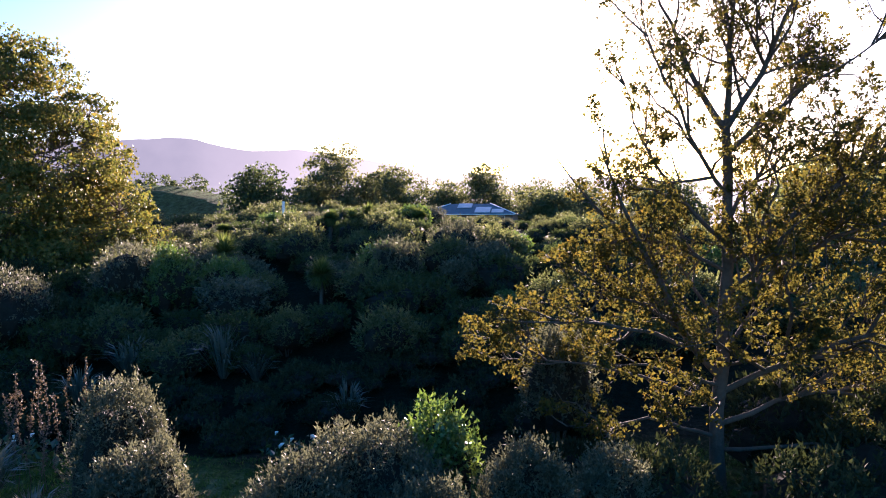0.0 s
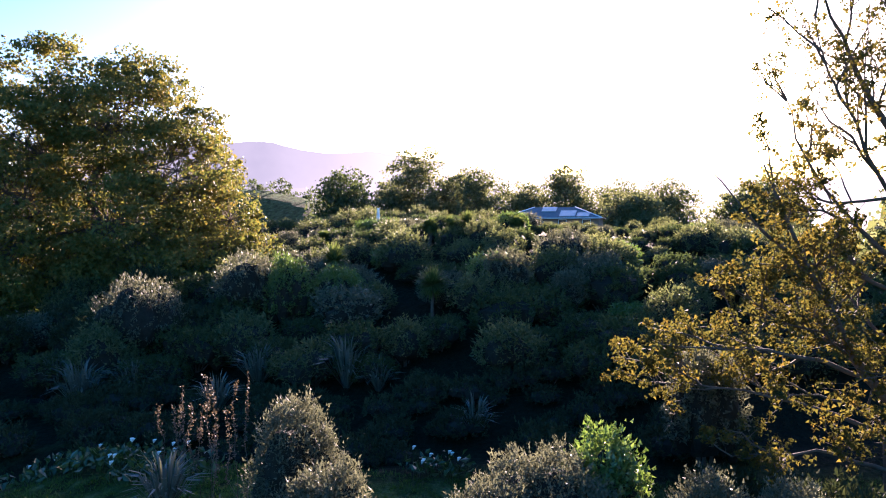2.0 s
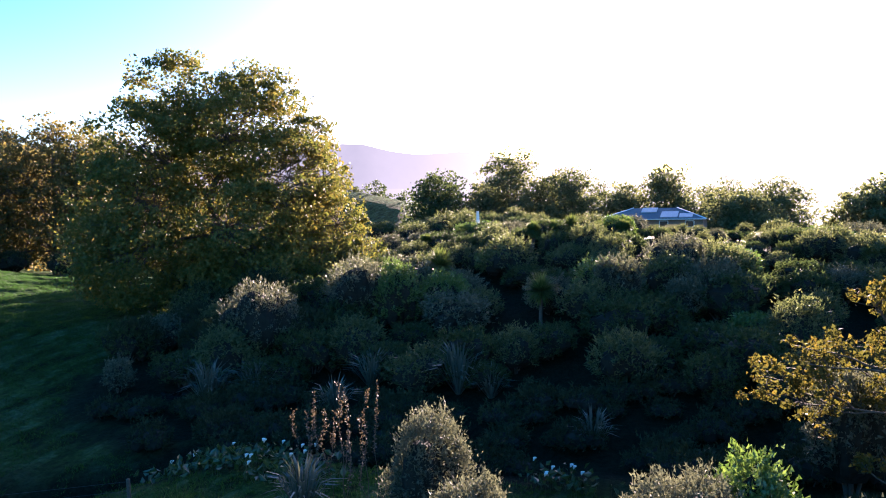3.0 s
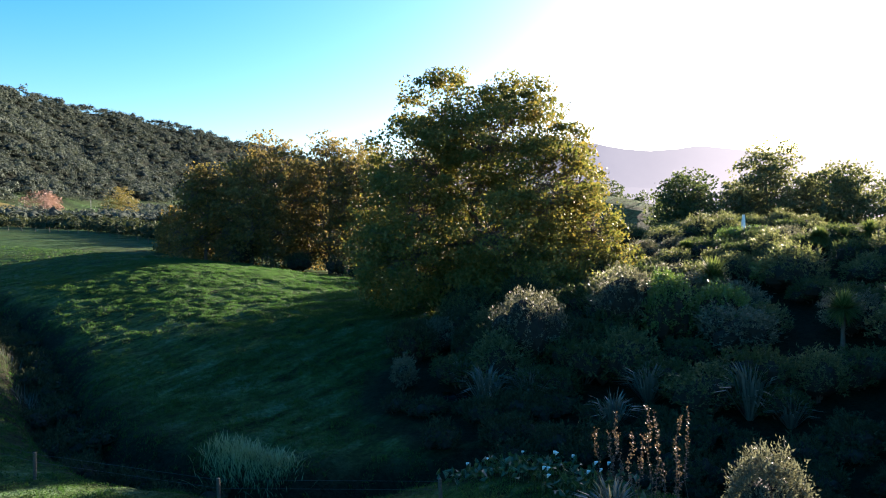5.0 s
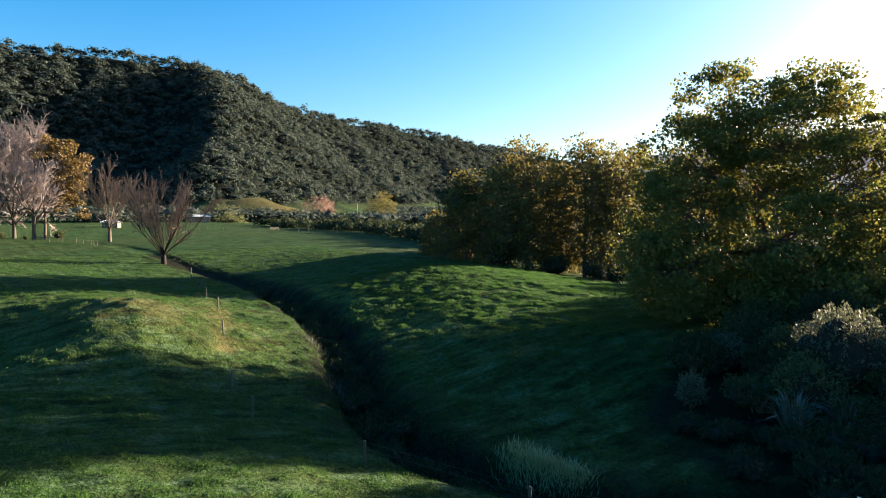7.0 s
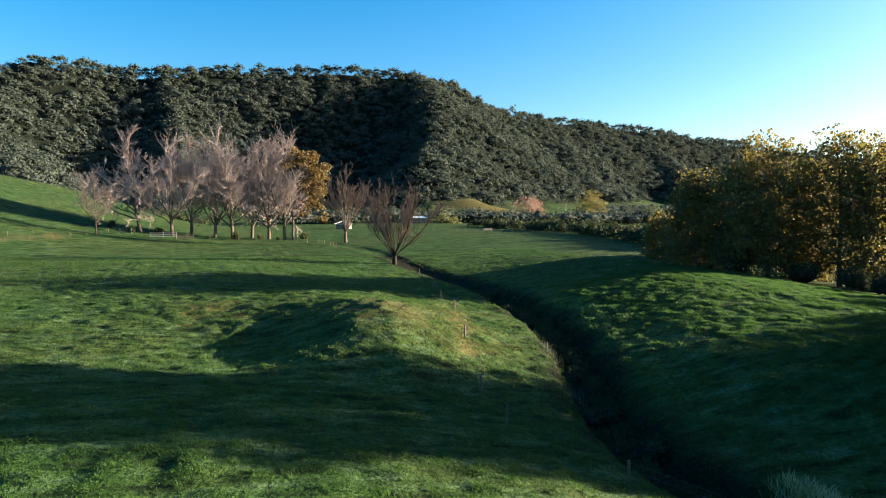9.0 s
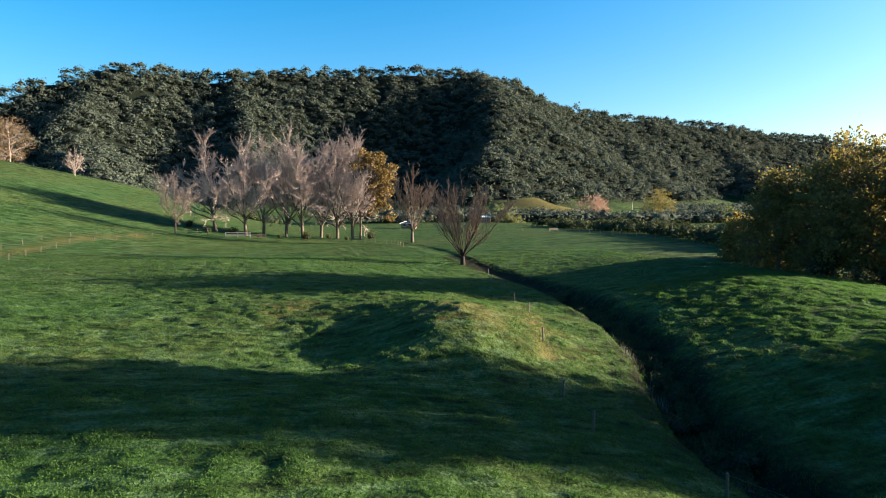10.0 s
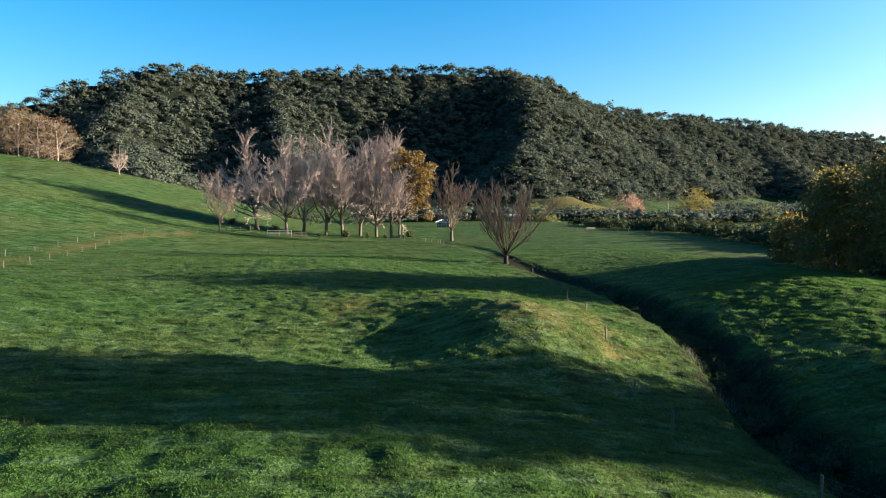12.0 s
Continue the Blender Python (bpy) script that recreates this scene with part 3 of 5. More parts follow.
def bare_tree(name, x, y, height, width, base, seed, label, group="", trunk_r=0.5, twigs=2600, lean=(0, 0), stems=1, twig_w=0.035, bark=None, twig=None, limb_bark=None):
    """A leafless tree: leaders that fan out of the trunk to a rounded outline, forked branches and a haze of fine twigs."""
    rng = np.random.default_rng(seed)
    bark = bark or PALE_BARK
    tree = thing(name, x, y, label, "tree", group)
    foot = np.array((0, 0, -0.4))
    fork = np.array((lean[0] * 0.3, lean[1] * 0.3, base))
    trunk = resample([foot, fork * 0.5 + rng.normal(0, 0.08, 3), fork], 6)
    part_mesh("trunk", tubes("trunk", [(trunk[None], np.array([trunk_r]), np.array([trunk_r * 0.72]), 9)], bark), tree)
    count = 8 if stems == 1 else stems
    leaders = []
    for s in range(count):
        a = 2.4 * s + rng.normal(0, 0.3)
        out = rng.uniform(0.15, 1.0) ** 0.5 if s else 0.08
        end = np.array((lean[0] + width * 0.5 * out * math.cos(a), lean[1] + width * 0.5 * out * math.sin(a), height * rng.uniform(0.84, 0.96) * (1 - (0.46 if stems == 1 else 0.25) * out * out)))
        start = trunk[5] if stems > 1 else trunk[rng.integers(3, 6)]
        bow = 0.66 if stems == 1 else 0.5
        knee = start + (end - start) * np.array((bow, bow, 0.42))
        leaders.append(resample([start, knee, end], 8))
    ways = np.array(leaders)
    ways[:, 1:] += rng.normal(0, 0.006 * height, (count, 7, 3))
    sizes = np.linalg.norm(np.diff(ways, axis=1), axis=2).sum(1)
    thick = trunk_r * (0.42 if stems == 1 else 0.19) * rng.uniform(0.8, 1.2, count)
    for w, r in zip(ways, thick):
        part_mesh("limb" if stems == 1 else "stem", tubes("limb", [(w[None], np.array([r]), np.array([0.03]), 7)], bark), tree)
    fine = 0.8 if stems == 1 else 0.5
    a, la = offshoots(rng, ways, sizes, count * (15 if stems == 1 else 6), 0.12, 0.97, 0.7, 0.6 * (1 if stems == 1 else 0.4), 0.22, 0.4, 6, 0.05, longest=height * 0.26)
    b, lb = offshoots(rng, np.concatenate([a, ways[:, 2:]]), np.concatenate([la, sizes * 0.6]), len(a) * 5, 0.2, 0.98, 0.75, 0.48 if stems == 1 else 0.3, 0.2, 0.46, 5, 0.05, longest=height * 0.16)
    tagged(part_mesh("branchwork", tubes("branchwork", [(a, 0.016 + 0.008 * la, np.full(len(a), 0.016), 5), (b, 0.012 + 0.006 * lb, np.full(len(b), 0.01), 3)], limb_bark or bark), tree), kind="stuff")
    c, lc = offshoots(rng, b, lb, twigs, 0.1, 1.0, 0.8, 0.4 * fine + 0.1, 0.3, 0.55, 2, 0.0, longest=height * 0.07)
    tagged(part_mesh("twig_haze", slivers("twig_haze", c[:, 0], c[:, 1], twig_w, twig or TWIG), tree), kind="stuff")
    return tree


# ---------------------------------------------------------------- ground sheet
def spread(lo, hi, step, far_lo, far_hi, grow=1.09):
    mid = list(np.arange(lo, hi + step / 2, step))
    s, p = step, hi
    while p < far_hi:
        s = min(s * grow, 32 if abs(p) < 1500 else 150)
        p += s
        mid.append(p)
    s, p = step, lo
    while p > far_lo:
        s = min(s * grow, 32 if abs(p) < 1500 else 150)
        p -= s
        mid.insert(0, p)
    return np.array(mid)


gx, gy = spread(-92, -20, 0.31, -3200, 3200, 1.08), spread(-26, 56, 0.31, -3200, 3600, 1.08)
GX, GY = np.meshgrid(gx, gy, indexing="ij")
GZ = ground_z(GX, GY)
nx, ny = GX.shape
idx = np.arange(nx * ny).reshape(nx, ny)
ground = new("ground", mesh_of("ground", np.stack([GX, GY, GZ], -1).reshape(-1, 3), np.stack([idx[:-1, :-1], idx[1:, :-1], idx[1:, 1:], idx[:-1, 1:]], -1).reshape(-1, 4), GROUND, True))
tagged(ground, "rolling green dewy pasture with rank tufts and worn strips", "ground", kind="structure")
ditch_d, _ = to_line(GX, GY, DITCH)
FENCE_LINE = [(-125, 30.5), (-111, 26.5), (-96, 23.5), (-81, 19.5), (-72.4, 18), (-59.5, 14.2), (-48.5, 11), (-42.3, 10), (-33.8, 11.9), (-26, 14.5), (-19, 18.5)]
fence_d, _ = to_line(GX, GY, FENCE_LINE)


def scrub_mask(x, y):
    """1 where the bank is overgrown: beyond the edge line that runs from the big tree down to the gully and along it."""
    edge_y = np.interp(x, [-46, -36, -34.5, -30, -20, 0, 40], [62, 47, 33, 27, 25, 24, 24])
    inside = (x > -46) & (y > edge_y)
    return inside.astype(float)


worn = np.clip(1.3 - fence_d / 1.1, 0, 1) * np.clip((value_noise(GX, GY, 3, 11) + 0.75) * 1.1, 0, 1) * 0.7 * (GX < -56) * (GX > -84)
worn = np.maximum(worn, 0.5 * np.clip(1.25 - np.hypot((GX + 63.5) / 7, (GY - 9) / 6), 0, 1) * np.clip(value_noise(GX, GY, 1.5, 12) + 0.75, 0, 1))
worn = np.maximum(worn, 0.4 * np.clip(1.5 - np.hypot((GX + 72) / 15, (GY - 14) / 9), 0, 1) * np.clip(value_noise(GX, GY, 2.0, 15) + 0.8, 0, 1))
worn = np.maximum(worn, 0.8 * np.clip(1.1 - np.hypot((GX + 75) / 8, (GY + 5) / 4), 0, 1) * np.clip(value_noise(GX, GY, 1.5, 13) + 0.5, 0, 1))
knoll_d, _ = to_line(GX, GY, DRY_KNOLL)
worn = np.maximum(worn, 0.8 * np.clip(1.4 - knoll_d / 40, 0, 1))
track_d, _ = to_line(GX, GY, [(-80, -62), (-110, -56), (-150, -53.5), (-175, -52), (-200, -38)])
worn = np.maximum(worn, 0.7 * np.clip(1.4 - track_d / 2.2, 0, 1) * np.clip(value_noise(GX, GY, 6, 14) + 0.8, 0, 1))
# ditch and scrub floor, coloured darker for the shade that lies there
litter_shade = np.maximum(np.clip(1.9 - ditch_d / 2.2 + 0.35 * value_noise(GX, GY, 2.2, 31), 0, 1) * (GX > -150), np.mean([scrub_mask(GX + a + value_noise(GX, GY, 1.7, 33), GY + b + 1.6 * value_noise(GX, GY, 1.4, 34)) for a in (-0.8, 0, 0.8) for b in (-0.8, 0, 0.8)], 0))
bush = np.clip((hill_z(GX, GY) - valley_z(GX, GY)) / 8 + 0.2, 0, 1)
for label, values in (("worn", worn), ("litter_shade", litter_shade), ("bush", bush)):
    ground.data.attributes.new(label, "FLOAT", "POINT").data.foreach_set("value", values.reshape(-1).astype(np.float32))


# ---------------------------------------------------------------- forest on the hill
def canopy(name, centres, radii, rng, material, per=48):
    """Many tree crowns joined into one mesh: each a knobbly dome covered with small ragged leafy sprays."""
    bm = bmesh.new()
    bmesh.ops.create_icosphere(bm, subdivisions=1, radius=0.84)
    bmesh.ops.delete(bm, geom=[v for v in bm.verts if v.co.z < -0.3], context="VERTS")
    bm.verts.ensure_lookup_table()
    bm.verts.index_update()
    v0 = np.array([v.co[:] for v in bm.verts])
    f0 = np.array([[v.index for v in f.verts] for f in bm.faces])
    bm.free()
    n, m = len(centres), len(v0)
    radii = np.asarray(radii)
    waves, phase = rng.normal(0, 3.2, (n, 4, 3)), rng.uniform(0, 6.28, (n, 4))
    tall = rng.uniform(0.7, 1.15, n)
    dome = v0[None] * (1 + np.sin(np.einsum("nki,mi->nkm", waves, v0) + phase[:, :, None]).sum(1) * 0.12)[:, :, None] * radii[:, None, None]
    dome[:, :, 2] *= tall[:, None]
    dome += np.asarray(centres)[:, None, :]
    d = rng.normal(0, 1, (n, per, 3))
    d[:, :, 2] = np.abs(d[:, :, 2]) * 1.1 - 0.3
    d /= np.linalg.norm(d, axis=2)[:, :, None]
    bulge = 1 + np.sin(np.einsum("nki,nmi->nkm", waves, d) + phase[:, :, None]).sum(1) * 0.12
    p = d * (bulge * rng.uniform(0.82, 1.12, (n, per)))[:, :, None] * radii[:, None, None]
    p[:, :, 2] *= tall[:, None]
    p = (p + np.asarray(centres)[:, None, :]).reshape(-1, 3)
    d, r = d.reshape(-1, 3), np.repeat(radii, per)[:, None]
    k = len(p)
    face = d + rng.normal(0, 0.42, (k, 3))
    u = np.cross(face, rng.normal(0, 1, (k, 3)))
    u /= np.linalg.norm(u, axis=1)[:, None]
    w = np.cross(face, u)
    w /= np.linalg.norm(w, axis=1)[:, None]
    s1, s2 = r * rng.uniform(0.09, 0.22, (k, 1)), r * rng.uniform(0.09, 0.22, (k, 1))
    spray = np.stack([p - u * s1 - w * s2 * 0.5, p + w * s2, p + u * s1 - w * s2 * 0.5], 1)
    faces = np.concatenate([(f0[None] + (np.arange(n) * m)[:, None, None]).reshape(-1, 3), n * m + np.arange(k * 3).reshape(k, 3)])
    return mesh_of(name, np.concatenate([dome.reshape(-1, 3), spray.reshape(-1, 3)]), faces, material, True)


rng = np.random.default_rng(7)
fx, fy = rng.uniform(-1400, -420, 90000), rng.uniform(-560, 1700, 90000)
lift = hill_z(fx, fy) - valley_z(fx, fy)
dist = np.hypot(fx, fy)
keep = (lift > 3) & (dist < 2000)
keep &= (fx > np.interp(fy, [-400, -200, 0, 400, 750, 1200, 1700], [-925, -1005, -1075, -1100, -1225, -1275, -1335])) & (np.degrees(np.arctan2(fy, -fx)) > -32)
fx, fy = fx[keep][:12500], fy[keep][:12500]
fr = 3.4 + 5.2 * rng.uniform(0, 1, len(fx)) ** 2.4
forest = new("hill_forest", canopy("hill_forest", np.stack([fx, fy, ground_z(fx, fy) + fr * 0.4 + 1.2], -1), fr, rng, HAZED_FOREST, 74))
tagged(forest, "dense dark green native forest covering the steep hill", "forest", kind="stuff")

BELT = [(-400, 40), (-440, 105), (-450, 150), (-425, 235), (-455, 330), (-400, 400), (-320, 420), (-240, 400)]
bxy = []
for i in range(950):
    f = rng.uniform(0, len(BELT) - 1.001)
    j = int(f)
    bxy.append((BELT[j][0] + (f - j) * (BELT[j + 1][0] - BELT[j][0]) + rng.normal(0, 12), BELT[j][1] + (f - j) * (BELT[j + 1][1] - BELT[j][1]) + rng.normal(0, 12)))
for i in range(900):
    x, y = rng.uniform(-680, -455), rng.uniform(285, 560)
    if y / -x > 0.605 and hill_z(x, y) - valley_z(x, y) < 6:
        bxy.append((x, y))
bxy = np.array(bxy)
br = rng.uniform(3.0, 6.5, len(bxy))
tagged(new("valley_wood", canopy("valley_wood", np.column_stack([bxy, ground_z(bxy[:, 0], bxy[:, 1]) + br * 0.5]), br, rng, HAZED_FOREST, 42)), "belt of dark green trees along the foot of the forest", "wood", kind="stuff")

# ---------------------------------------------------------------- autumn trees along the gully
U, V = (0.788, 0.616), (-0.616, 0.788)
BIG = [(-2.8, 1, 22.6, 4.4), (3.8, 0, 22.4, 4.3), (1.0, -2, 20.0, 5.0), (-5.6, 1, 18.6, 4.8), (8.6, 0, 20, 2.3, 0.8), (9.8, 1, 16.4, 2.7, 0.9), (5.8, -3, 16, 4.8), (0, 3, 16.5, 5.0), (-6, -1, 14, 5.0), (10.8, 0, 12, 3.2), (6.5, 3, 11, 4.8), (1, -4, 11.5, 5.0), (-6.5, -3, 9.5, 4.8), (12.8, -1, 9.0, 2.8), (3, -5, 8, 4.2), (8, -3, 8, 4.0), (-2, 4, 9, 4.8), (-8, 2, 10.5, 4.2), (-1, -4, 6.5, 4.0)]
bx, by = -36.5, 51.0
bz = gz(bx, by)
leafy_tree("plane_tree", bx, by, [(u * U[0] + v * V[0], u * U[1] + v * V[1], z - bz - 0.5, r[0] * 0.96, *r[1:]) for u, v, z, *r in BIG], (7.0, 0.55), 120000, 0.27, 21, "tall plane tree in thinning green and gold autumn leaf", twigs=95, clump=0.2)

for k, (tx, ty, th, tw) in enumerate([(-94, 66, 15.5, 14), (-87, 73, 22, 17), (-81, 80, 24, 16), (-79, 88, 23, 14), (-101, 74, 13.5, 13), (-109, 73, 8, 12), (-92, 86, 20, 16), (-74, 97, 21, 15), (-86, 68, 17, 15), (-75, 80, 20, 14)]):
    r = np.random.default_rng(50 + k)
    leafy_tree("plane_tree", tx, ty, crown_lobes(r, th, tw, 0.3, 26, 0.19), (4.5, 0.4), 9500, 0.42, 60 + k, "plane tree in golden green autumn leaf beside the pasture", group="plane trees along the pasture", twigs=34, clump=0.28, leaf=GROVE_LEAF)

ax, ay = 8.6, 20.4
az = gz(ax, ay)
NEAR = [([(0, 0, az - 0.4), (-0.2, 0, 3.4), (0.0, 0, 6.0), (0.25, 0, 9.6), (0.0, 0, 13.2)], 0.24),
        ([(0, 0, 13.0), (-0.7, 0.2, 14.2), (-1.3, 0.3, 15.6), (-2.4, 0.4, 18.2)], 0.11), ([(0, 0, 13.0), (0.1, 0, 15), (0.2, 0, 17.0), (0.0, 0, 19.8)], 0.11),
        ([(0, 0, 13.0), (0.8, -0.3, 14.4), (1.9, -0.5, 17.0), (3.2, -0.5, 19.6)], 0.1), ([(0.05, 0, 12.3), (1.8, 0.6, 13.8), (4.4, 1, 15.4), (6.2, 1.4, 16.4)], 0.09),
        ([(-0.1, 0, 5.5), (-1.3, 0, 6.9), (-2.4, -0.2, 9.1), (-3.4, -0.3, 11.2), (-3.9, 0, 12.6)], 0.14), ([(-2.5, -0.2, 9.3), (-4.2, -0.6, 10.8), (-5.6, -0.6, 12.4)], 0.06),
        ([(-0.8, 0, 6.3), (-3.4, -0.5, 7.2), (-6.9, -0.6, 7.3)], 0.08), ([(-0.1, 0, 4.6), (-3.0, 0.6, 5.6), (-6.6, 1, 5.8)], 0.08), ([(-0.1, 0, 5.2), (-2.4, -1.2, 6.0), (-4.6, -1.6, 6.2)], 0.07), ([(0.2, 0, 8.6), (-1.6, 0.3, 9.6), (-3.6, 0.6, 9.6)], 0.07), ([(0.1, 0, 6.4), (1.6, 1.0, 7.6), (3.4, 1.4, 8.2)], 0.07), ([(-0.2, 0, 3.6), (-2.4, -0.8, 4.4), (-5.0, -1, 4.2)], 0.07),
        ([(0.1, 0, 7.2), (2.2, 0.4, 9.2), (5, 0.5, 10.2), (7.8, 0.5, 10.8)], 0.1), ([(0.2, 0, 9.0), (2, -0.5, 10.6), (4.6, -0.8, 12.4), (6.8, -1, 13.6)], 0.1),
        ([(0, 0, 5.0), (3, -0.8, 6.7), (6.5, -1, 7.4), (9.0, -1, 7.8)], 0.1), ([(-0.1, 0, 4.0), (2.5, 0.8, 4.7), (6, 1, 4.9), (8.6, 1, 4.4)], 0.09), ([(-0.1, 0, 3.2), (2.0, -1.0, 3.7), (5.0, -1.4, 3.4)], 0.07),
        ([(0.2, 0, 9.5), (-1.1, 0.8, 10.8), (-2.2, 1.2, 12.8), (-2.9, 1.2, 15.0)], 0.08), ([(0.1, 0, 11), (-1.4, -0.8, 12.6), (-2.4, -1, 15.0), (-3.0, -1, 16.6)], 0.07),
        ([(0.2, 0, 8), (0.4, -1.8, 9.2), (0.8, -3.2, 10.4)], 0.07), ([(0.1, 0, 7), (-0.5, 2.2, 8.5), (-0.8, 3.6, 9.8)], 0.07), ([(0, 0, 5.8), (1.2, -2.0, 6.6), (1.6, -3.2, 6.8)], 0.06), ([(0, 0, 4.6), (-1.0, -1.8, 5.2), (-2.0, -2.6, 5.2)], 0.06),
        ([(0.2, 0, 10.4), (1.6, 0.8, 12.0), (2.6, 1.2, 14.0), (3.4, 1.4, 16.0)], 0.07)]
open_tree("plane_tree", ax, ay, [([(u, v, z - az) for u, v, z in p], r) for p, r in NEAR], 31, "slender young tree with sparse golden brown leaves and bare upper branches", GOLD_LEAF, BARK, 70000, 0.108, twigs=4600)
for tx, ty, top, tw, sd in ((-41.8, 150, 23.6, 19, 81), (-27.4, 165, 30.2, 17, 82), (-11.7, 165, 25.8, 18, 83), (10.5, 176, 26.4, 16, 84), (0.5, 182, 22.0, 16, 85), (-34, 172, 23, 16, 91), (-19.5, 178, 24.5, 16, 92), (24, 186, 22, 19, 96), (36, 178, 22, 20, 97), (24, 150, 18, 16, 87), (46, 75, 18, 14, 88), (40, 120, 18, 16, 89), (33, 58, 14.5, 13, 86), (27, 48, 12.5, 10, 98)):
    r = np.random.default_rng(sd)
    th = top - gz(tx, ty)
    leafy_tree("broadleaf_tree", tx, ty, crown_lobes(r, th, tw, 0.2, 22, 0.24), (th * 0.2, 0.4), 9000, 0.62, sd, "dark green broadleaf tree behind the scrub bank", group="trees behind the bank", leaf=SCRUB_OLIVE if sd != 81 else SCRUB_DARK, twigs=26, clump=0.36)
for k in range(9):
    r = np.random.default_rng(700 + k)
    tx, ty = -128 + 8.5 * k, 224 + 2.1 * k + 2 * math.sin(k * 2.3)
    leafy_tree("orchard_tree", tx, ty, crown_lobes(r, 8.0, 11, 0.2, 10, 0.26), (2, 0.2), 1000, 0.7, 700 + k, "small rounded dark tree in a row beyond the grassy rise", group="trees beyond the rise", leaf=SCRUB_DARK, twigs=10, clump=0.34)

# ---------------------------------------------------------------- bare trees by the yard
for k, (ty, th, tw, ln) in enumerate([(-25, 29, 24, -4), (-16, 33, 24, -1), (-11, 31, 22, 0), (-4, 33, 23, 1), (1, 32, 22, -1), (7, 34, 23, 1), (12, 33, 21, 0), (16.5, 34, 19, 0)]):
    bare_tree("bare_plane_tree", -226 + 4 * math.sin(k * 2.1), ty, th, tw, 6, 100 + k, "tall leafless plane tree with pale grey twigs beside the yard", "bare trees by the yard", 0.55, 12000, (0, ln), twig_w=0.03, bark=BARK, limb_bark=PALE_BARK)
bare_tree("bare_tree", -206, -34, 18, 14, 4, 120, "small leafless tree beside the yard gate", trunk_r=0.25, twigs=2600, bark=BARK, twig_w=0.03)
bare_tree("coppiced_tree", -136.7, 29.0, 16.5, 19, 1.6, 121, "leafless many-stemmed tree with reddish twigs beside the ditch", "coppiced trees", 0.55, 8000, stems=20, twig_w=0.022, bark=DARK_BARK, twig=RED_TWIG)
bare_tree("coppiced_tree", -196, 30.6, 20, 15, 3, 122, "leafless upright tree with reddish brown twigs in the paddock", "coppiced trees", 0.55, 7000, stems=14, twig_w=0.03, bark=BARK, twig=RED_TWIG)
GOLDEN = [(0, 5, 12.5, 2.6, 0.7), (1, 9.5, 22, 2.4, 0.8), (0, 9, 18.5, 2.4, 0.8), (0, -1.5, 23, 2.4, 0.5), (0, 9.5, 7, 2.0, 0.6), (0, 1, 26, 2.8, 0.6), (0, 4, 24.5, 3.2), (1, 6.5, 20.5, 3.2), (-1, 8, 15.5, 2.8), (0, 4.5, 16.5, 2.8, 0.6), (0, 8, 11, 2.4, 0.7), (0, 1, 20, 2.4, 0.4), (1, 4, 9, 2.0, 0.5), (0, 6.5, 26, 2.0)]
leafy_tree("plane_tree", -222, 19, GOLDEN, (9, 0.4), 7000, 0.5, 131, "plane tree still holding golden tan leaves beside bare ones", leaf=TAN_LEAF, bark=BARK, twigs=34, clump=0.3)
for k, (tx, ty, th) in enumerate([(-352, -150, 22), (-349, -140, 24), (-347, -131, 24), (-345, -122, 23), (-352, -160, 22)]):
    r = np.random.default_rng(140 + k)
    leafy_tree("poplar", tx, ty, crown_lobes(r, th - 1, 18, 1.5, 16, 0.22), (6, 0.3), 3000, 0.45, 150 + k, "poplar with thin tan autumn leaves on the hill crest", group="poplars on the crest", leaf=POPLAR_LEAF, bark=PALE_BARK, twigs=30, clump=0.34)


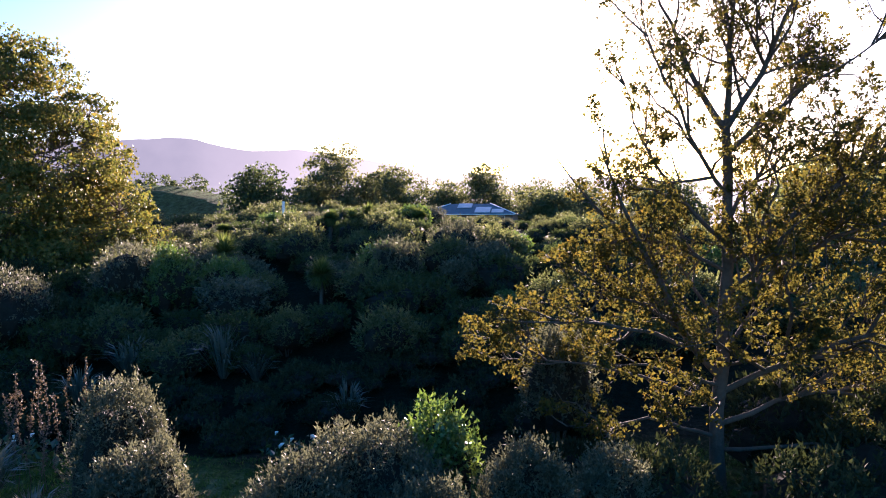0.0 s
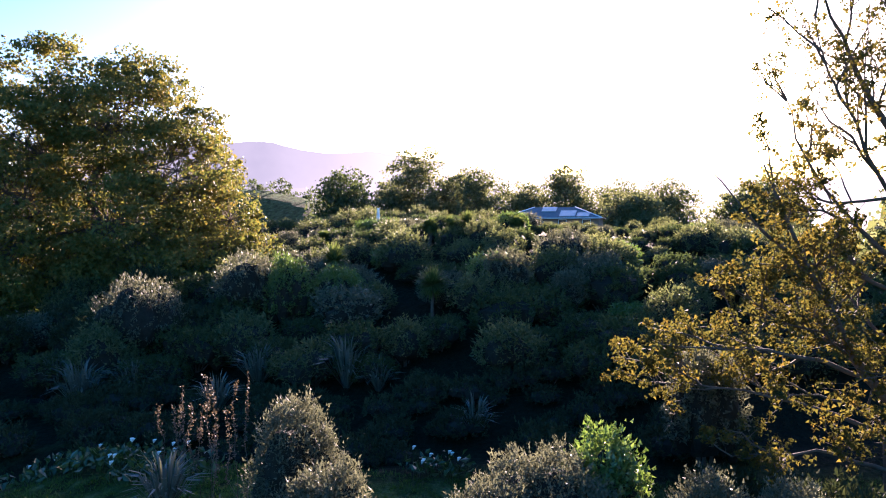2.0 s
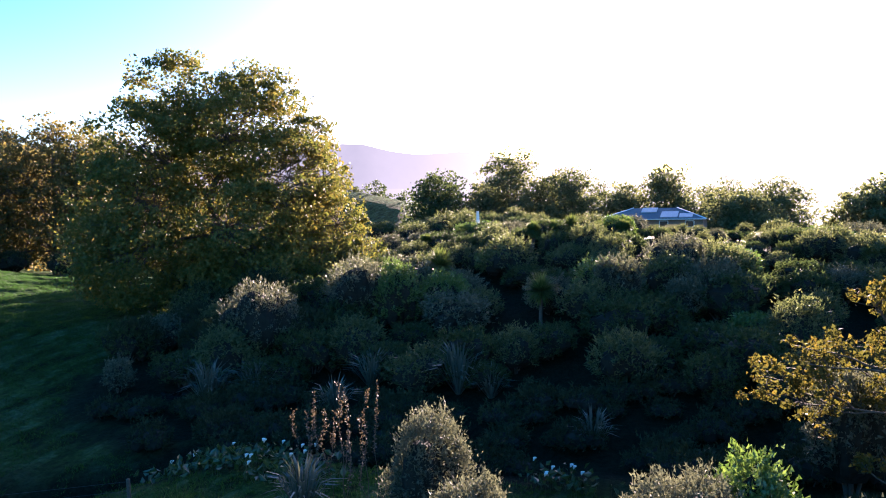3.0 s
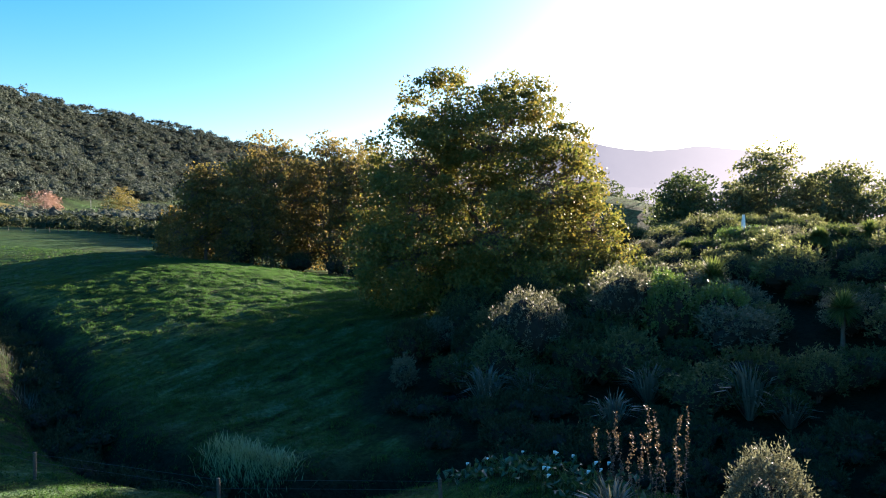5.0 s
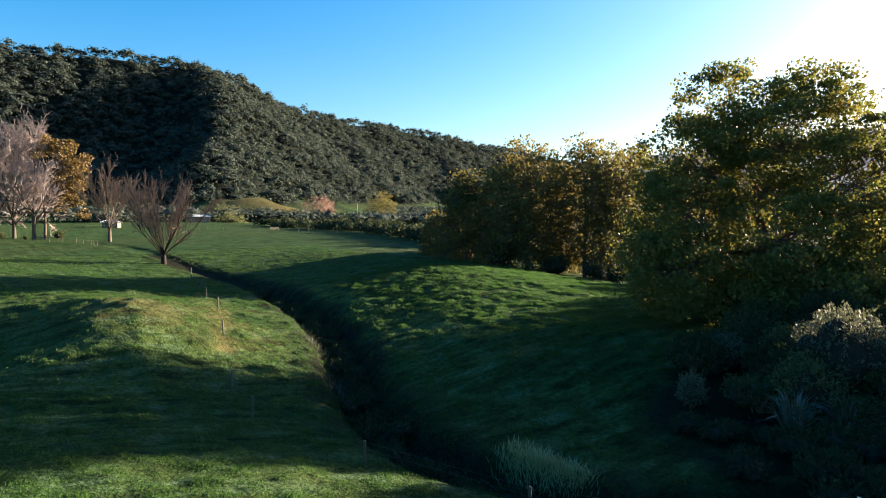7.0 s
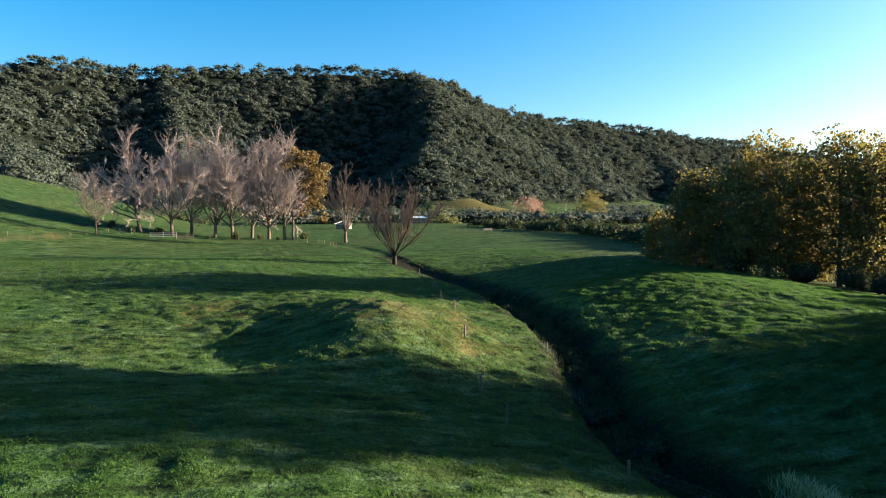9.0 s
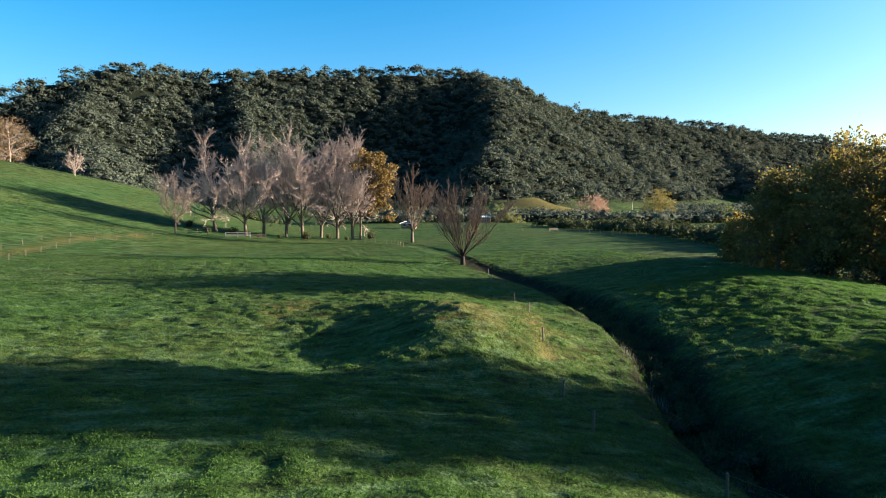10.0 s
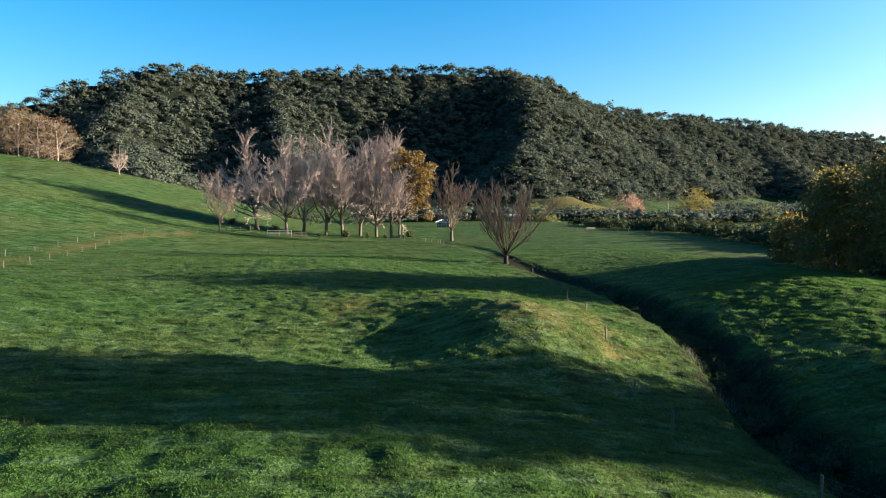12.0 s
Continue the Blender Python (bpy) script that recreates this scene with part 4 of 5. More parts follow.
# ---------------------------------------------------------------- scrub
def shrub(name, seed, width, height, shoots, per, size, material, label, group, bumps=5, spike=0.3, slim=0.45):
    """A shrub of a few merged domes: short stems, a filler core painted near-black as shade, and leafy upright shoots
    all over the outside.
    """
    rng = np.random.default_rng(seed)
    ob = thing(name, 0, 0, label, "shrub", group, z=0)
    mid = [np.array((0, 0, height * 0.5))]
    rad = [np.array((width * 0.36, width * 0.36, height * 0.46))]
    for i in range(bumps):
        a, reach = 2.4 * i + rng.normal(0, 0.4), width * rng.uniform(0.2, 0.33)
        k = rng.uniform(0.17, 0.26)
        up = height * rng.uniform(0.3, 0.62)
        mid.append(np.array((reach * math.cos(a), reach * math.sin(a), up)))
        rad.append(np.array((width * k, width * k, min(up, height * rng.uniform(0.3, 0.42)))))
    stems = np.array([resample([(c[0] * 0.15, c[1] * 0.15, -0.25), c * (0.5, 0.5, 0.6), c], 4) for c in mid])
    part_mesh("stem", tubes("stem", [(stems, np.full(len(stems), 0.03 * height ** 0.5 + 0.01), np.full(len(stems), 0.015), 5)], BARK), ob)
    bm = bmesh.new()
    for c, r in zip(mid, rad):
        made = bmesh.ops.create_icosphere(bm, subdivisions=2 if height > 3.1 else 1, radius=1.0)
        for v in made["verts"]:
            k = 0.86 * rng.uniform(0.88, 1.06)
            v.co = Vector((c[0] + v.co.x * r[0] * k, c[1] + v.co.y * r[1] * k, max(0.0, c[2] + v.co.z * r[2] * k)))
    part("inner_growth", bm, CORE_SHADE, ob)
    share = np.array([r[0] * r[2] for r in rad])
    which = rng.choice(len(mid), shoots * 2, p=share / share.sum())
    d = in_ball(rng, shoots * 2, 0.98)
    d[:, 2] = np.where(d[:, 2] < -0.45, -d[:, 2], d[:, 2])
    p = np.array(mid)[which] + d * np.array(rad)[which]
    buried = np.zeros(len(p), bool)
    for c, r in zip(mid, rad):
        buried |= (((p - c) / r) ** 2).sum(1) < 0.8
    ok = ~buried & (p[:, 2] > 0.03)
    p, d = p[ok][:shoots], d[ok][:shoots]
    way = d * 0.7 + np.array((0, 0, 0.75)) + rng.normal(0, 0.25, d.shape)
    way *= (spike * rng.uniform(0.5, 1.3, len(p)))[:, None]
    f = rng.uniform(-0.3, 1.0, (len(p), per, 1))
    c = (p[:, None] + way[:, None] * f + rng.normal(0, 0.22 * spike, (len(p), per, 3)) * (1.1 - 0.7 * np.clip(f, 0, 1))).reshape(-1, 3)
    c[:, 2] = np.maximum(c[:, 2], 0.02)
    aim = np.repeat(way / spike, per, 0) * 0.8 + rng.normal(0, 0.6, c.shape)
    aim /= np.linalg.norm(aim, axis=1)[:, None]
    tagged(part_mesh("foliage", leaf_tris("foliage", c, aim, size, rng, material, slim), ob), kind="stuff")
    return ob


def put(ob, x, y, scale, turn, sink, wide=1.0):
    c = copy_thing(ob, pose(x, y, gz(x, y) - sink, 0, 0, turn))
    c.scale = (scale * wide, scale * wide, scale * random.uniform(0.85, 1.15))
    return c


def drop_model(ob):
    for o in (*ob.children_recursive, ob):
        bpy.data.objects.remove(o)


DARK_LABEL = "dense dark green native shrub on the scrubby bank"
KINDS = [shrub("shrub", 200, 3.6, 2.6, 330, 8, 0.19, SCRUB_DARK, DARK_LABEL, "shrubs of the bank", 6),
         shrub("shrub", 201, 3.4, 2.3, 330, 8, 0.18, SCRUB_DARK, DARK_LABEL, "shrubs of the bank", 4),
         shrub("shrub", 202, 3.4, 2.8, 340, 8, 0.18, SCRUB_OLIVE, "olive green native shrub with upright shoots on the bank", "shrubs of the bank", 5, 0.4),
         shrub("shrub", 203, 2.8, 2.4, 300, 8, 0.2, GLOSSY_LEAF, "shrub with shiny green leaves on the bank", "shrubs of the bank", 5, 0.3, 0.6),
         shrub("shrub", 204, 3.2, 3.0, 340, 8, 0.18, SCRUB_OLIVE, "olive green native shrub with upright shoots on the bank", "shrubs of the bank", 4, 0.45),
         shrub("shrub", 205, 3.2, 2.6, 340, 8, 0.18, SILVER_LEAF, "pale grey green shrub on the bank, with sunlight put into its leaf colour", "shrubs of the bank", 5, 0.4)]
random.seed(5)
spots = []
rng = np.random.default_rng(17)
for _ in range(6000):
    x, y = rng.uniform(-34, 34), rng.uniform(26, 84)
    if x > 30 and y < 40:
        continue
    edge = np.interp(x, [-34, -30, -20, 0, 40], [36, 32, 34.5, 33, 29])
    if y < edge or (abs(x - 6) < 13 and 124 < y) or math.hypot(x - 8.6, y - 20.4) < 3 or any(math.hypot(x - a, (y - b + 0.4) * 0.8) < 1.0 for a, b in ((-7.7, 42), (-15.6, 47.6), (0.8, 41.6))):
        continue
    gap = 2.15 + 0.01 * max(0, y - 30)
    if all((x - a) ** 2 + (y - b) ** 2 > gap * gap for a, b in spots):
        spots.append((x, y))
    if len(spots) >= 262:
        break
for x, y in spots:
    low = np.clip((y - 30) / 25, 0, 1)
    # paler kinds towards the top put the bank's sunlight into leaf colour
    k = random.choices(range(6), (4 - 2 * low, 4 - 2 * low, 2, 1.6 * low, 2, 3.2 * low))[0]
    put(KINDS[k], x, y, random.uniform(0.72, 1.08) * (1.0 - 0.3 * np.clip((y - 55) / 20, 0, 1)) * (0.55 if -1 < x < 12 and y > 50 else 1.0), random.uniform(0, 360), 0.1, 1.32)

for _ in range(44):
    x, y = rng.uniform(-50, -12), rng.uniform(86, 112)
    put(KINDS[random.choice((0, 1, 2, 4))], x, y, random.uniform(0.9, 1.25), random.uniform(0, 360), 0.1, 1.4)

# scrub hedge across the far paddock, and single bushes
HEDGE = [(-330, 118), (-300, 122), (-262, 120), (-238, 113), (-200, 106), (-165, 98), (-140, 91), (-118, 84), (-104, 80)]
hr = np.random.default_rng(23)
hedge_xy = []
for i in range(230):
    f = hr.uniform(0, len(HEDGE) - 1.001)
    j = int(f)
    hedge_xy.append((HEDGE[j][0] + (f - j) * (HEDGE[j + 1][0] - HEDGE[j][0]) + hr.normal(0, 2.5), HEDGE[j][1] + (f - j) * (HEDGE[j + 1][1] - HEDGE[j][1]) + abs(hr.normal(0, 7))))
hedge_xy = np.array(hedge_xy)
hedge_r = hr.uniform(1.3, 3.4, len(hedge_xy))
tagged(new("scrub_hedge", canopy("scrub_hedge", np.column_stack([hedge_xy, ground_z(hedge_xy[:, 0], hedge_xy[:, 1]) + hedge_r * 0.4]), hedge_r, hr, HEDGE_LEAF, 120)), "broken belt of olive green scrub across the far paddock", "scrub", kind="stuff")
for k in KINDS:
    drop_model(k)

# silvery bushes in front of the gully
for x, y, w, h, sd in ((-8.3, 17.2, 2.5, 4.2, 300), (-6.9, 14.9, 2.3, 3.2, 301), (-1.6, 15.8, 3.1, 3.6, 302), (-3.1, 14.2, 2.6, 3.3, 303), (2.0, 15.6, 2.2, 3.3, 304), (4.2, 16.4, 2.4, 2.8, 305), (-0.4, 14.2, 2.4, 2.8, 306)):
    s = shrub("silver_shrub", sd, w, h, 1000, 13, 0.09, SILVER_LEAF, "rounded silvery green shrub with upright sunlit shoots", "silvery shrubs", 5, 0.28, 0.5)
    s.location = (x, y, gz(x, y) - 0.05)
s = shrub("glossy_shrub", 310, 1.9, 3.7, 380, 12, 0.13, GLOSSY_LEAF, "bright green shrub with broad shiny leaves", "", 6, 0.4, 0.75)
s.location = (-0.2, 17.4, gz(-0.2, 17.4))
# pale leaves given to the shrubs in sun: part of that light is colour
for x, y, w, h, sd in ((-20.3, 42.6, 4.8, 4.8, 311), (-17.3, 42.3, 3.0, 4.3, 312), (-24.6, 37.6, 5.6, 4.6, 313), (-14.5, 44.5, 3.2, 2.6, 314), (2.5, 44.0, 4.0, 2.8, 315), (-3.5, 44.5, 3.8, 2.6, 316), (4.2, 24.0, 2.6, 4.2, 317), (1.3, 48.0, 4.4, 3.3, 319), (-3.1, 43.0, 3.2, 3.4, 321), (0.8, 42.0, 2.4, 2.4, 323), (-18.8, 73.6, 3.0, 1.9, 318), (-16.6, 73.4, 2.6, 1.7, 320)):
    s = shrub("pale_shrub", sd, w, h, 480, 10, 0.15, SILVER_LEAF if sd % 2 else GLOSSY_LEAF, "broad pale leaved shrub on the bank, partly paled as if sunlit", "pale shrubs", 6, 0.35, 0.55)
    s.location = (x, y, gz(x, y) + 0.3)


# cabbage trees: a trunk and a round head of sword leaves
def cabbage_tree(seed, height, head, heads=1):
    rng = np.random.default_rng(seed)
    ob = thing("cabbage_tree", 0, 0, "cabbage tree with a round head of pale green sword leaves", "tree", "cabbage trees", z=0)
    trunk = Wood()
    tops = []
    for i in range(heads):
        a = rng.uniform(0, 6.28)
        tip = np.array((0.5 * head * math.cos(a) * (i > 0), 0.5 * head * math.sin(a) * (i > 0), height * rng.uniform(0.85, 1.0)))
        trunk.limb(bend(rng, (0, 0, -0.3), tip, 0.04, 5), 0.14, 0.09, 7)
        tops.append(tip)
    part_mesh("trunk", trunk.mesh("trunk", BARK), ob)
    for tip in tops:
        d = in_ball(rng, 760, 0.9)
        d[:, 2] = d[:, 2] * 0.95 + 0.08
        part_mesh("leaf_head", blades("leaf_head", np.repeat(tip[None], 760, 0) + d * 0.1, tip + d * head * rng.uniform(0.75, 1.05, 760)[:, None], 0.06, rng, SWORD_LEAF, 0.25), ob)
    return ob


CAB = [cabbage_tree(320, 2.7, 1.5), cabbage_tree(321, 2.4, 1.3, 2), cabbage_tree(322, 2.8, 1.2, 3)]
for i, (x, y, s) in enumerate(((-7.7, 42, 1.0), (-15.6, 47.6, 1.0), (-10.2, 60, 0.8), (-6.7, 60, 0.8), (-4.3, 60.5, 0.66), (-2.0, 60, 0.7), (-8.4, 61.5, 0.66), (15, 52, 0.9), (-22, 66, 0.7))):
    put(CAB[i % 3 if i > 1 else 0], x, y, s, i * 77, 0.0)
for c in CAB:
    drop_model(c)


# flax, seed stalks, lilies and rank grass near the gully
def flax(seed, n, size):
    rng = np.random.default_rng(seed)
    a = rng.uniform(0, 6.28, n)
    out = rng.uniform(0.15, 0.95, n) * size
    tips = np.stack([np.cos(a) * out, np.sin(a) * out, size * rng.uniform(0.5, 1.15, n) * (1.15 - 0.5 * out / size)], -1)
    roots = np.stack([np.cos(a) * 0.15, np.sin(a) * 0.15, np.zeros(n)], -1)
    ob = thing("flax", 0, 0, "dark flax clump with long arching blades in the shaded gully", "flax", "flax clumps", z=0)
    tagged(part_mesh("leaf_fan", blades("leaf_fan", roots, tips, 0.09, rng, FLAX_LEAF, 0.9), ob), kind="stuff")
    return ob


FLAX = [flax(330, 120, 2.4), flax(331, 90, 2.0), flax(332, 150, 2.5)]
for i, (x, y, s) in enumerate(((-11.2, 33.8, 1.0), (-9.4, 33.4, 0.9), (-13.0, 34.2, 0.8), (-16.3, 34.6, 1.0), (-4.2, 29, 0.8), (-22.6, 33.2, 0.9), (-12.8, 18.5, 0.7), (-10.6, 17.0, 0.6), (-24.5, 31.5, 0.9), (-27.3, 33.5, 0.8), (-17, 31, 0.9))):
    put(FLAX[i % 3], x, y, s, i * 50, 0.0)
for f in FLAX:
    drop_model(f)


def seed_stalks(x, y, n, height, seed):
    rng = np.random.default_rng(seed)
    ob = thing("seed_stalks", x, y, "tall dry brown seed stalks standing beside the gully", "weed", "seed stalks")
    for i in range(n):
        bx, by = rng.normal(0, 0.45, 2)
        h = height * rng.uniform(0.6, 1.0)
        way = bend(rng, (bx, by, -0.1), (bx + rng.normal(0, 0.25), by + rng.normal(0, 0.25), h), 0.03, 6)
        stalk = Wood()
        stalk.limb(way, 0.014, 0.006, 4)
        st = part_mesh("stalk", stalk.mesh("stalk", SEED_HEAD), ob)
        f = rng.uniform(0.35, 1.0, 130)
        seg = np.minimum(4, (f * 5).astype(int))
        wp = np.array(way)
        p = wp[seg] + (wp[seg + 1] - wp[seg]) * (f * 5 - seg)[:, None] + rng.normal(0, 0.04, (130, 3))
        tagged(part_mesh("seed_head", leaf_cloud("seed_head", p, 0.075, rng, SEED_HEAD, 0.7), st), kind="stuff")
    return ob


seed_stalks(-11.6, 19.2, 7, 4.2, 340)
seed_stalks(-13.2, 19.9, 5, 3.8, 341)


def lily_patch(x, y, wide, n, seed):
    rng = np.random.default_rng(seed)
    ob = thing("arum_lilies", x, y, "patch of arum lilies with broad green leaves and white flowers", "flowers", "lily patches")
    px, py = rng.normal(0, wide * 0.45, n), rng.normal(0, wide * 0.3, n)
    pz = np.array([gz(x + a, y + b) for a, b in zip(px, py)]) - gz(x, y)
    c = np.stack([px, py, pz + rng.uniform(0.15, 0.7, n)], -1)
    tagged(part_mesh("foliage", leaf_cloud("foliage", c, 0.32, rng, LILY_LEAF, 0.6, up=0.5), ob), kind="stuff")
    roots = np.stack([px, py, pz - 0.1], -1)
    tagged(part_mesh("stalk_mass", slivers("stalk_mass", roots[::2], c[::2], 0.015, LILY_LEAF), ob), kind="stuff")
    for i in range(0, n, max(1, n // 6)):
        bm = bmesh.new()
        bmesh.ops.create_cone(bm, segments=8, radius1=0.015, radius2=0.075, depth=0.13)
        bmesh.ops.delete(bm, geom=[f for f in bm.faces if f.normal.z > 0.9], context="FACES")
        for v in bm.verts:
            v.co += Vector((v.co.z * 0.4, 0, 0)) + Vector((px[i], py[i], pz[i] + 0.82))
        part("flower", bm, PETAL, ob, "white funnel flower")
    return ob


lily_patch(-18.4, 23.2, 3.6, 420, 350)
lily_patch(-14.8, 21.6, 2.4, 200, 351)
lily_patch(-5.2, 24.4, 1.6, 110, 352)


def tussock(x, y, wide, n, height, seed, material=None, label="clump of tall pale rank grass beside the ditch"):
    rng = np.random.default_rng(seed)
    ob = thing("tall_grass", x, y, label, "grass", "tall grass clumps")
    px, py = rng.normal(0, wide * 0.45, n), rng.normal(0, wide * 0.3, n)
    pz = ground_z(x + px, y + py) - gz(x, y)
    r = np.stack([px, py, pz - 0.05], -1)
    t = r + np.stack([rng.normal(0, 0.25, n), rng.normal(0, 0.25, n), height * rng.uniform(0.5, 1.1, n)], -1)
    tagged(part_mesh("sward", blades("sward", r, t, 0.024, rng, material or DRY_GRASS, 0.2), ob), kind="stuff")
    return ob


tussock(-31.4, 19.8, 1.9, 1200, 0.6, 360)
tussock(-29.6, 20.3, 1.5, 800, 0.5, 361)
s = shrub("pale_shrub", 362, 1.7, 1.8, 300, 10, 0.12, SILVER_LEAF, "rounded pale green bush beside the plane tree", "pale shrubs", 4, 0.3)
s.location = (-30.7, 32.1, gz(-30.7, 32.1))
for i, (x, y) in enumerate(((-60, 22.2), (-57, 21.6), (-54, 21.2), (-51.5, 20.2), (-47.5, 18.8), (-63.5, 24), (-67, 25.4))):
    tussock(x, y, 1.6, 130, 0.8, 370 + i, HEDGE_LEAF if i % 3 else FLAX_LEAF, "dark clump of rushes in the shaded ditch")
dr = np.random.default_rng(380)
# the darker leaf puts the ditch's shade into the shrubs' colour
model = shrub("ditch_shrub", 381, 2.4, 1.2, 110, 6, 0.2, HEDGE_LEAF, "low shrub growing in the ditch, darkened for the shade there", "ditch shrubs")
for i in range(110):
    f = dr.uniform(6.5, 16.4)
    j = int(f)
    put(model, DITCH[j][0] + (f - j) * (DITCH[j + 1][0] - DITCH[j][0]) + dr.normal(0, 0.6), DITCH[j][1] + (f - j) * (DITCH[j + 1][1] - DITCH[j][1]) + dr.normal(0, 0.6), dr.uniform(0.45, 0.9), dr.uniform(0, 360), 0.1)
drop_model(model)
gr = np.random.default_rng(390)
model = shrub("gully_shrub", 391, 2.2, 1.1, 130, 7, 0.16, HEDGE_LEAF, "low dark shrub in the shaded gully", "gully shrubs", 4, 0.25)
for i in range(120):
    x, y = gr.uniform(-29, 6), gr.uniform(25.5, 33.5)
    if all(math.hypot(x - a, y - b) > 1.8 for a, b in ((-11.2, 33.8), (-9.4, 33.4), (-13.0, 34.2), (-16.3, 34.6), (-27.1, 32.2))) and not (x < -24 and y < 28):
        put(model, x, y, gr.uniform(0.6, 1.15), gr.uniform(0, 360), 0.1)
drop_model(model)
# darker leaf again, as painted shade under the trees
model = shrub("shrub", 382, 3.6, 2.6, 330, 8, 0.19, HEDGE_LEAF, "shrub at the foot of the autumn trees, darkened for their shade", "shrubs under the autumn trees")
for x, y, s in ((6, 17.5, 0.9), (9, 16.8, 0.9), (12, 18.5, 1.0), (3.8, 19.6, 0.8), (11, 22, 1.1), (14.5, 20.5, 1.1), (16, 17, 1.0), (17, 24, 1.2), (-33, 45, 1.2), (-36, 47, 1.2), (-39, 50, 1.1), (-31.5, 41, 1.1), (-33, 37, 0.9), (-42, 55, 1.1), (-45, 60, 1.2), (-29, 38, 1.1), (-26, 36, 1.2), (-25, 41, 1.3), (-22, 39, 1.2), (-29, 45, 1.2), (-49, 64, 1.3), (-54, 67, 1.3), (-60, 68, 1.2), (-66, 70, 1.3), (-72, 72, 1.2), (-79, 71, 1.2), (-86, 66, 1.1)):
    put(model, x, y, s, x * 37 % 360, 0.1)
drop_model(model)


# ---------------------------------------------------------------- fences
def post_mesh(height, r):
    bm = bmesh.new()
    bmesh.ops.create_cone(bm, segments=8, cap_ends=True, radius1=r, radius2=r * 0.92, depth=height + 0.4, matrix=Matrix.Translation((0, 0, height / 2 - 0.2)))
    bmesh.ops.bevel(bm, geom=[e for e in bm.edges if all(v.co.z > height - 0.02 for v in e.verts)], offset=r * 0.25, segments=1, affect="EDGES")
    me = bpy.data.meshes.new("post")
    bm.to_mesh(me)
    bm.free()
    me.materials.append(WOOD)
    return me


def fence(points, step, height, r, label, wires=3, exact=False):
    """Posts along a line, on the ground, with wires from post to post."""
    ob = thing("fence", points[0][0], points[0][1], label, "fence", "paddock fences", z=0)
    ob.location = (0, 0, 0)
    tops = []
    me = post_mesh(height, r)
    for a, b in zip(points, points[1:]):
        n = 1 if exact else max(1, round(math.dist(a, b) / step))
        for i in range(n):
            tops.append((a[0] + (b[0] - a[0]) * i / n, a[1] + (b[1] - a[1]) * i / n))
    tops.append(points[-1])
    spots = []
    for k, (x, y) in enumerate(tops):
        z = gz(x, y)
        part_mesh("post", me, ob, at=pose(x, y, z, 2.5 * math.sin(k * 2.3), 2.5 * math.sin(k * 1.7), k * 40))
        spots.append(np.array((x, y, z)))
    for w in range(wires):
        line = Wood()
        line.limb([s + np.array((0, 0, height * (0.92 - 0.28 * w))) for s in spots], 0.006, 0.006, 3)
        part_mesh("wire", line.mesh("wire", WIRE), ob)
    return ob


fence(FENCE_LINE, 9, 1.1, 0.07, "weathered post and wire fence along the ditch", 2, True)
fence([(-60, -62), (-100, -53), (-119, -50), (-150, -50), (-168, -50), (-190, -41), (-209, -33)], 7.5, 1.1, 0.06, "post and wire fence along the foot of the grassy hill")
fence([(-112, -60), (-140, -57), (-170, -56), (-195, -46)], 9, 1.1, 0.06, "second post and wire fence beside a worn track")
fence([(-204, 18), (-196, 23), (-188, 25), (-180, 25)], 4, 1.1, 0.08, "short fence beside the coppiced tree")
fence([(-290, 78), (-255, 86), (-225, 92), (-200, 95), (-165, 92), (-140, 86)], 6, 1.2, 0.08, "fence along the scrub hedge")


# ---------------------------------------------------------------- yard rails, house, sheds
def rails(x, y, turn, width, height, label, material):
    ob = thing("rail_gate", x, y, label, "gate", "yard rails", turn=radians(turn))
    for u in (-width / 2, 0, width / 2):
        bm = bmesh.new()
        box(bm, u - 0.08, -0.08, -0.3, u + 0.08, 0.08, height, 0.015)
        part("post", bm, material, ob)
    for k in range(3):
        bm = bmesh.new()
        box(bm, -width / 2, -0.13, height * (0.3 + 0.3 * k) - 0.08, width / 2, -0.085, height * (0.3 + 0.3 * k) + 0.08, 0.01)
        part("rail", bm, material, ob)
    return ob


rails(-212, -29, 60, 7, 1.8, "pale timber rail gate into the yard", WOOD)
rails(-214, -18, 85, 7, 1.6, "pale grey timber rails beside the bare trees", STONE)
rails(-214, -12, 92, 4, 1.4, "pale timber rail panel beside the bare trees", WOOD)
rails(-212, 17, 80, 4, 1.4, "pale timber rail panel beside the golden tree", WOOD)
rails(-262, 102, 100, 4, 1.0, "weathered rail gate beside the scrub hedge", WOOD)


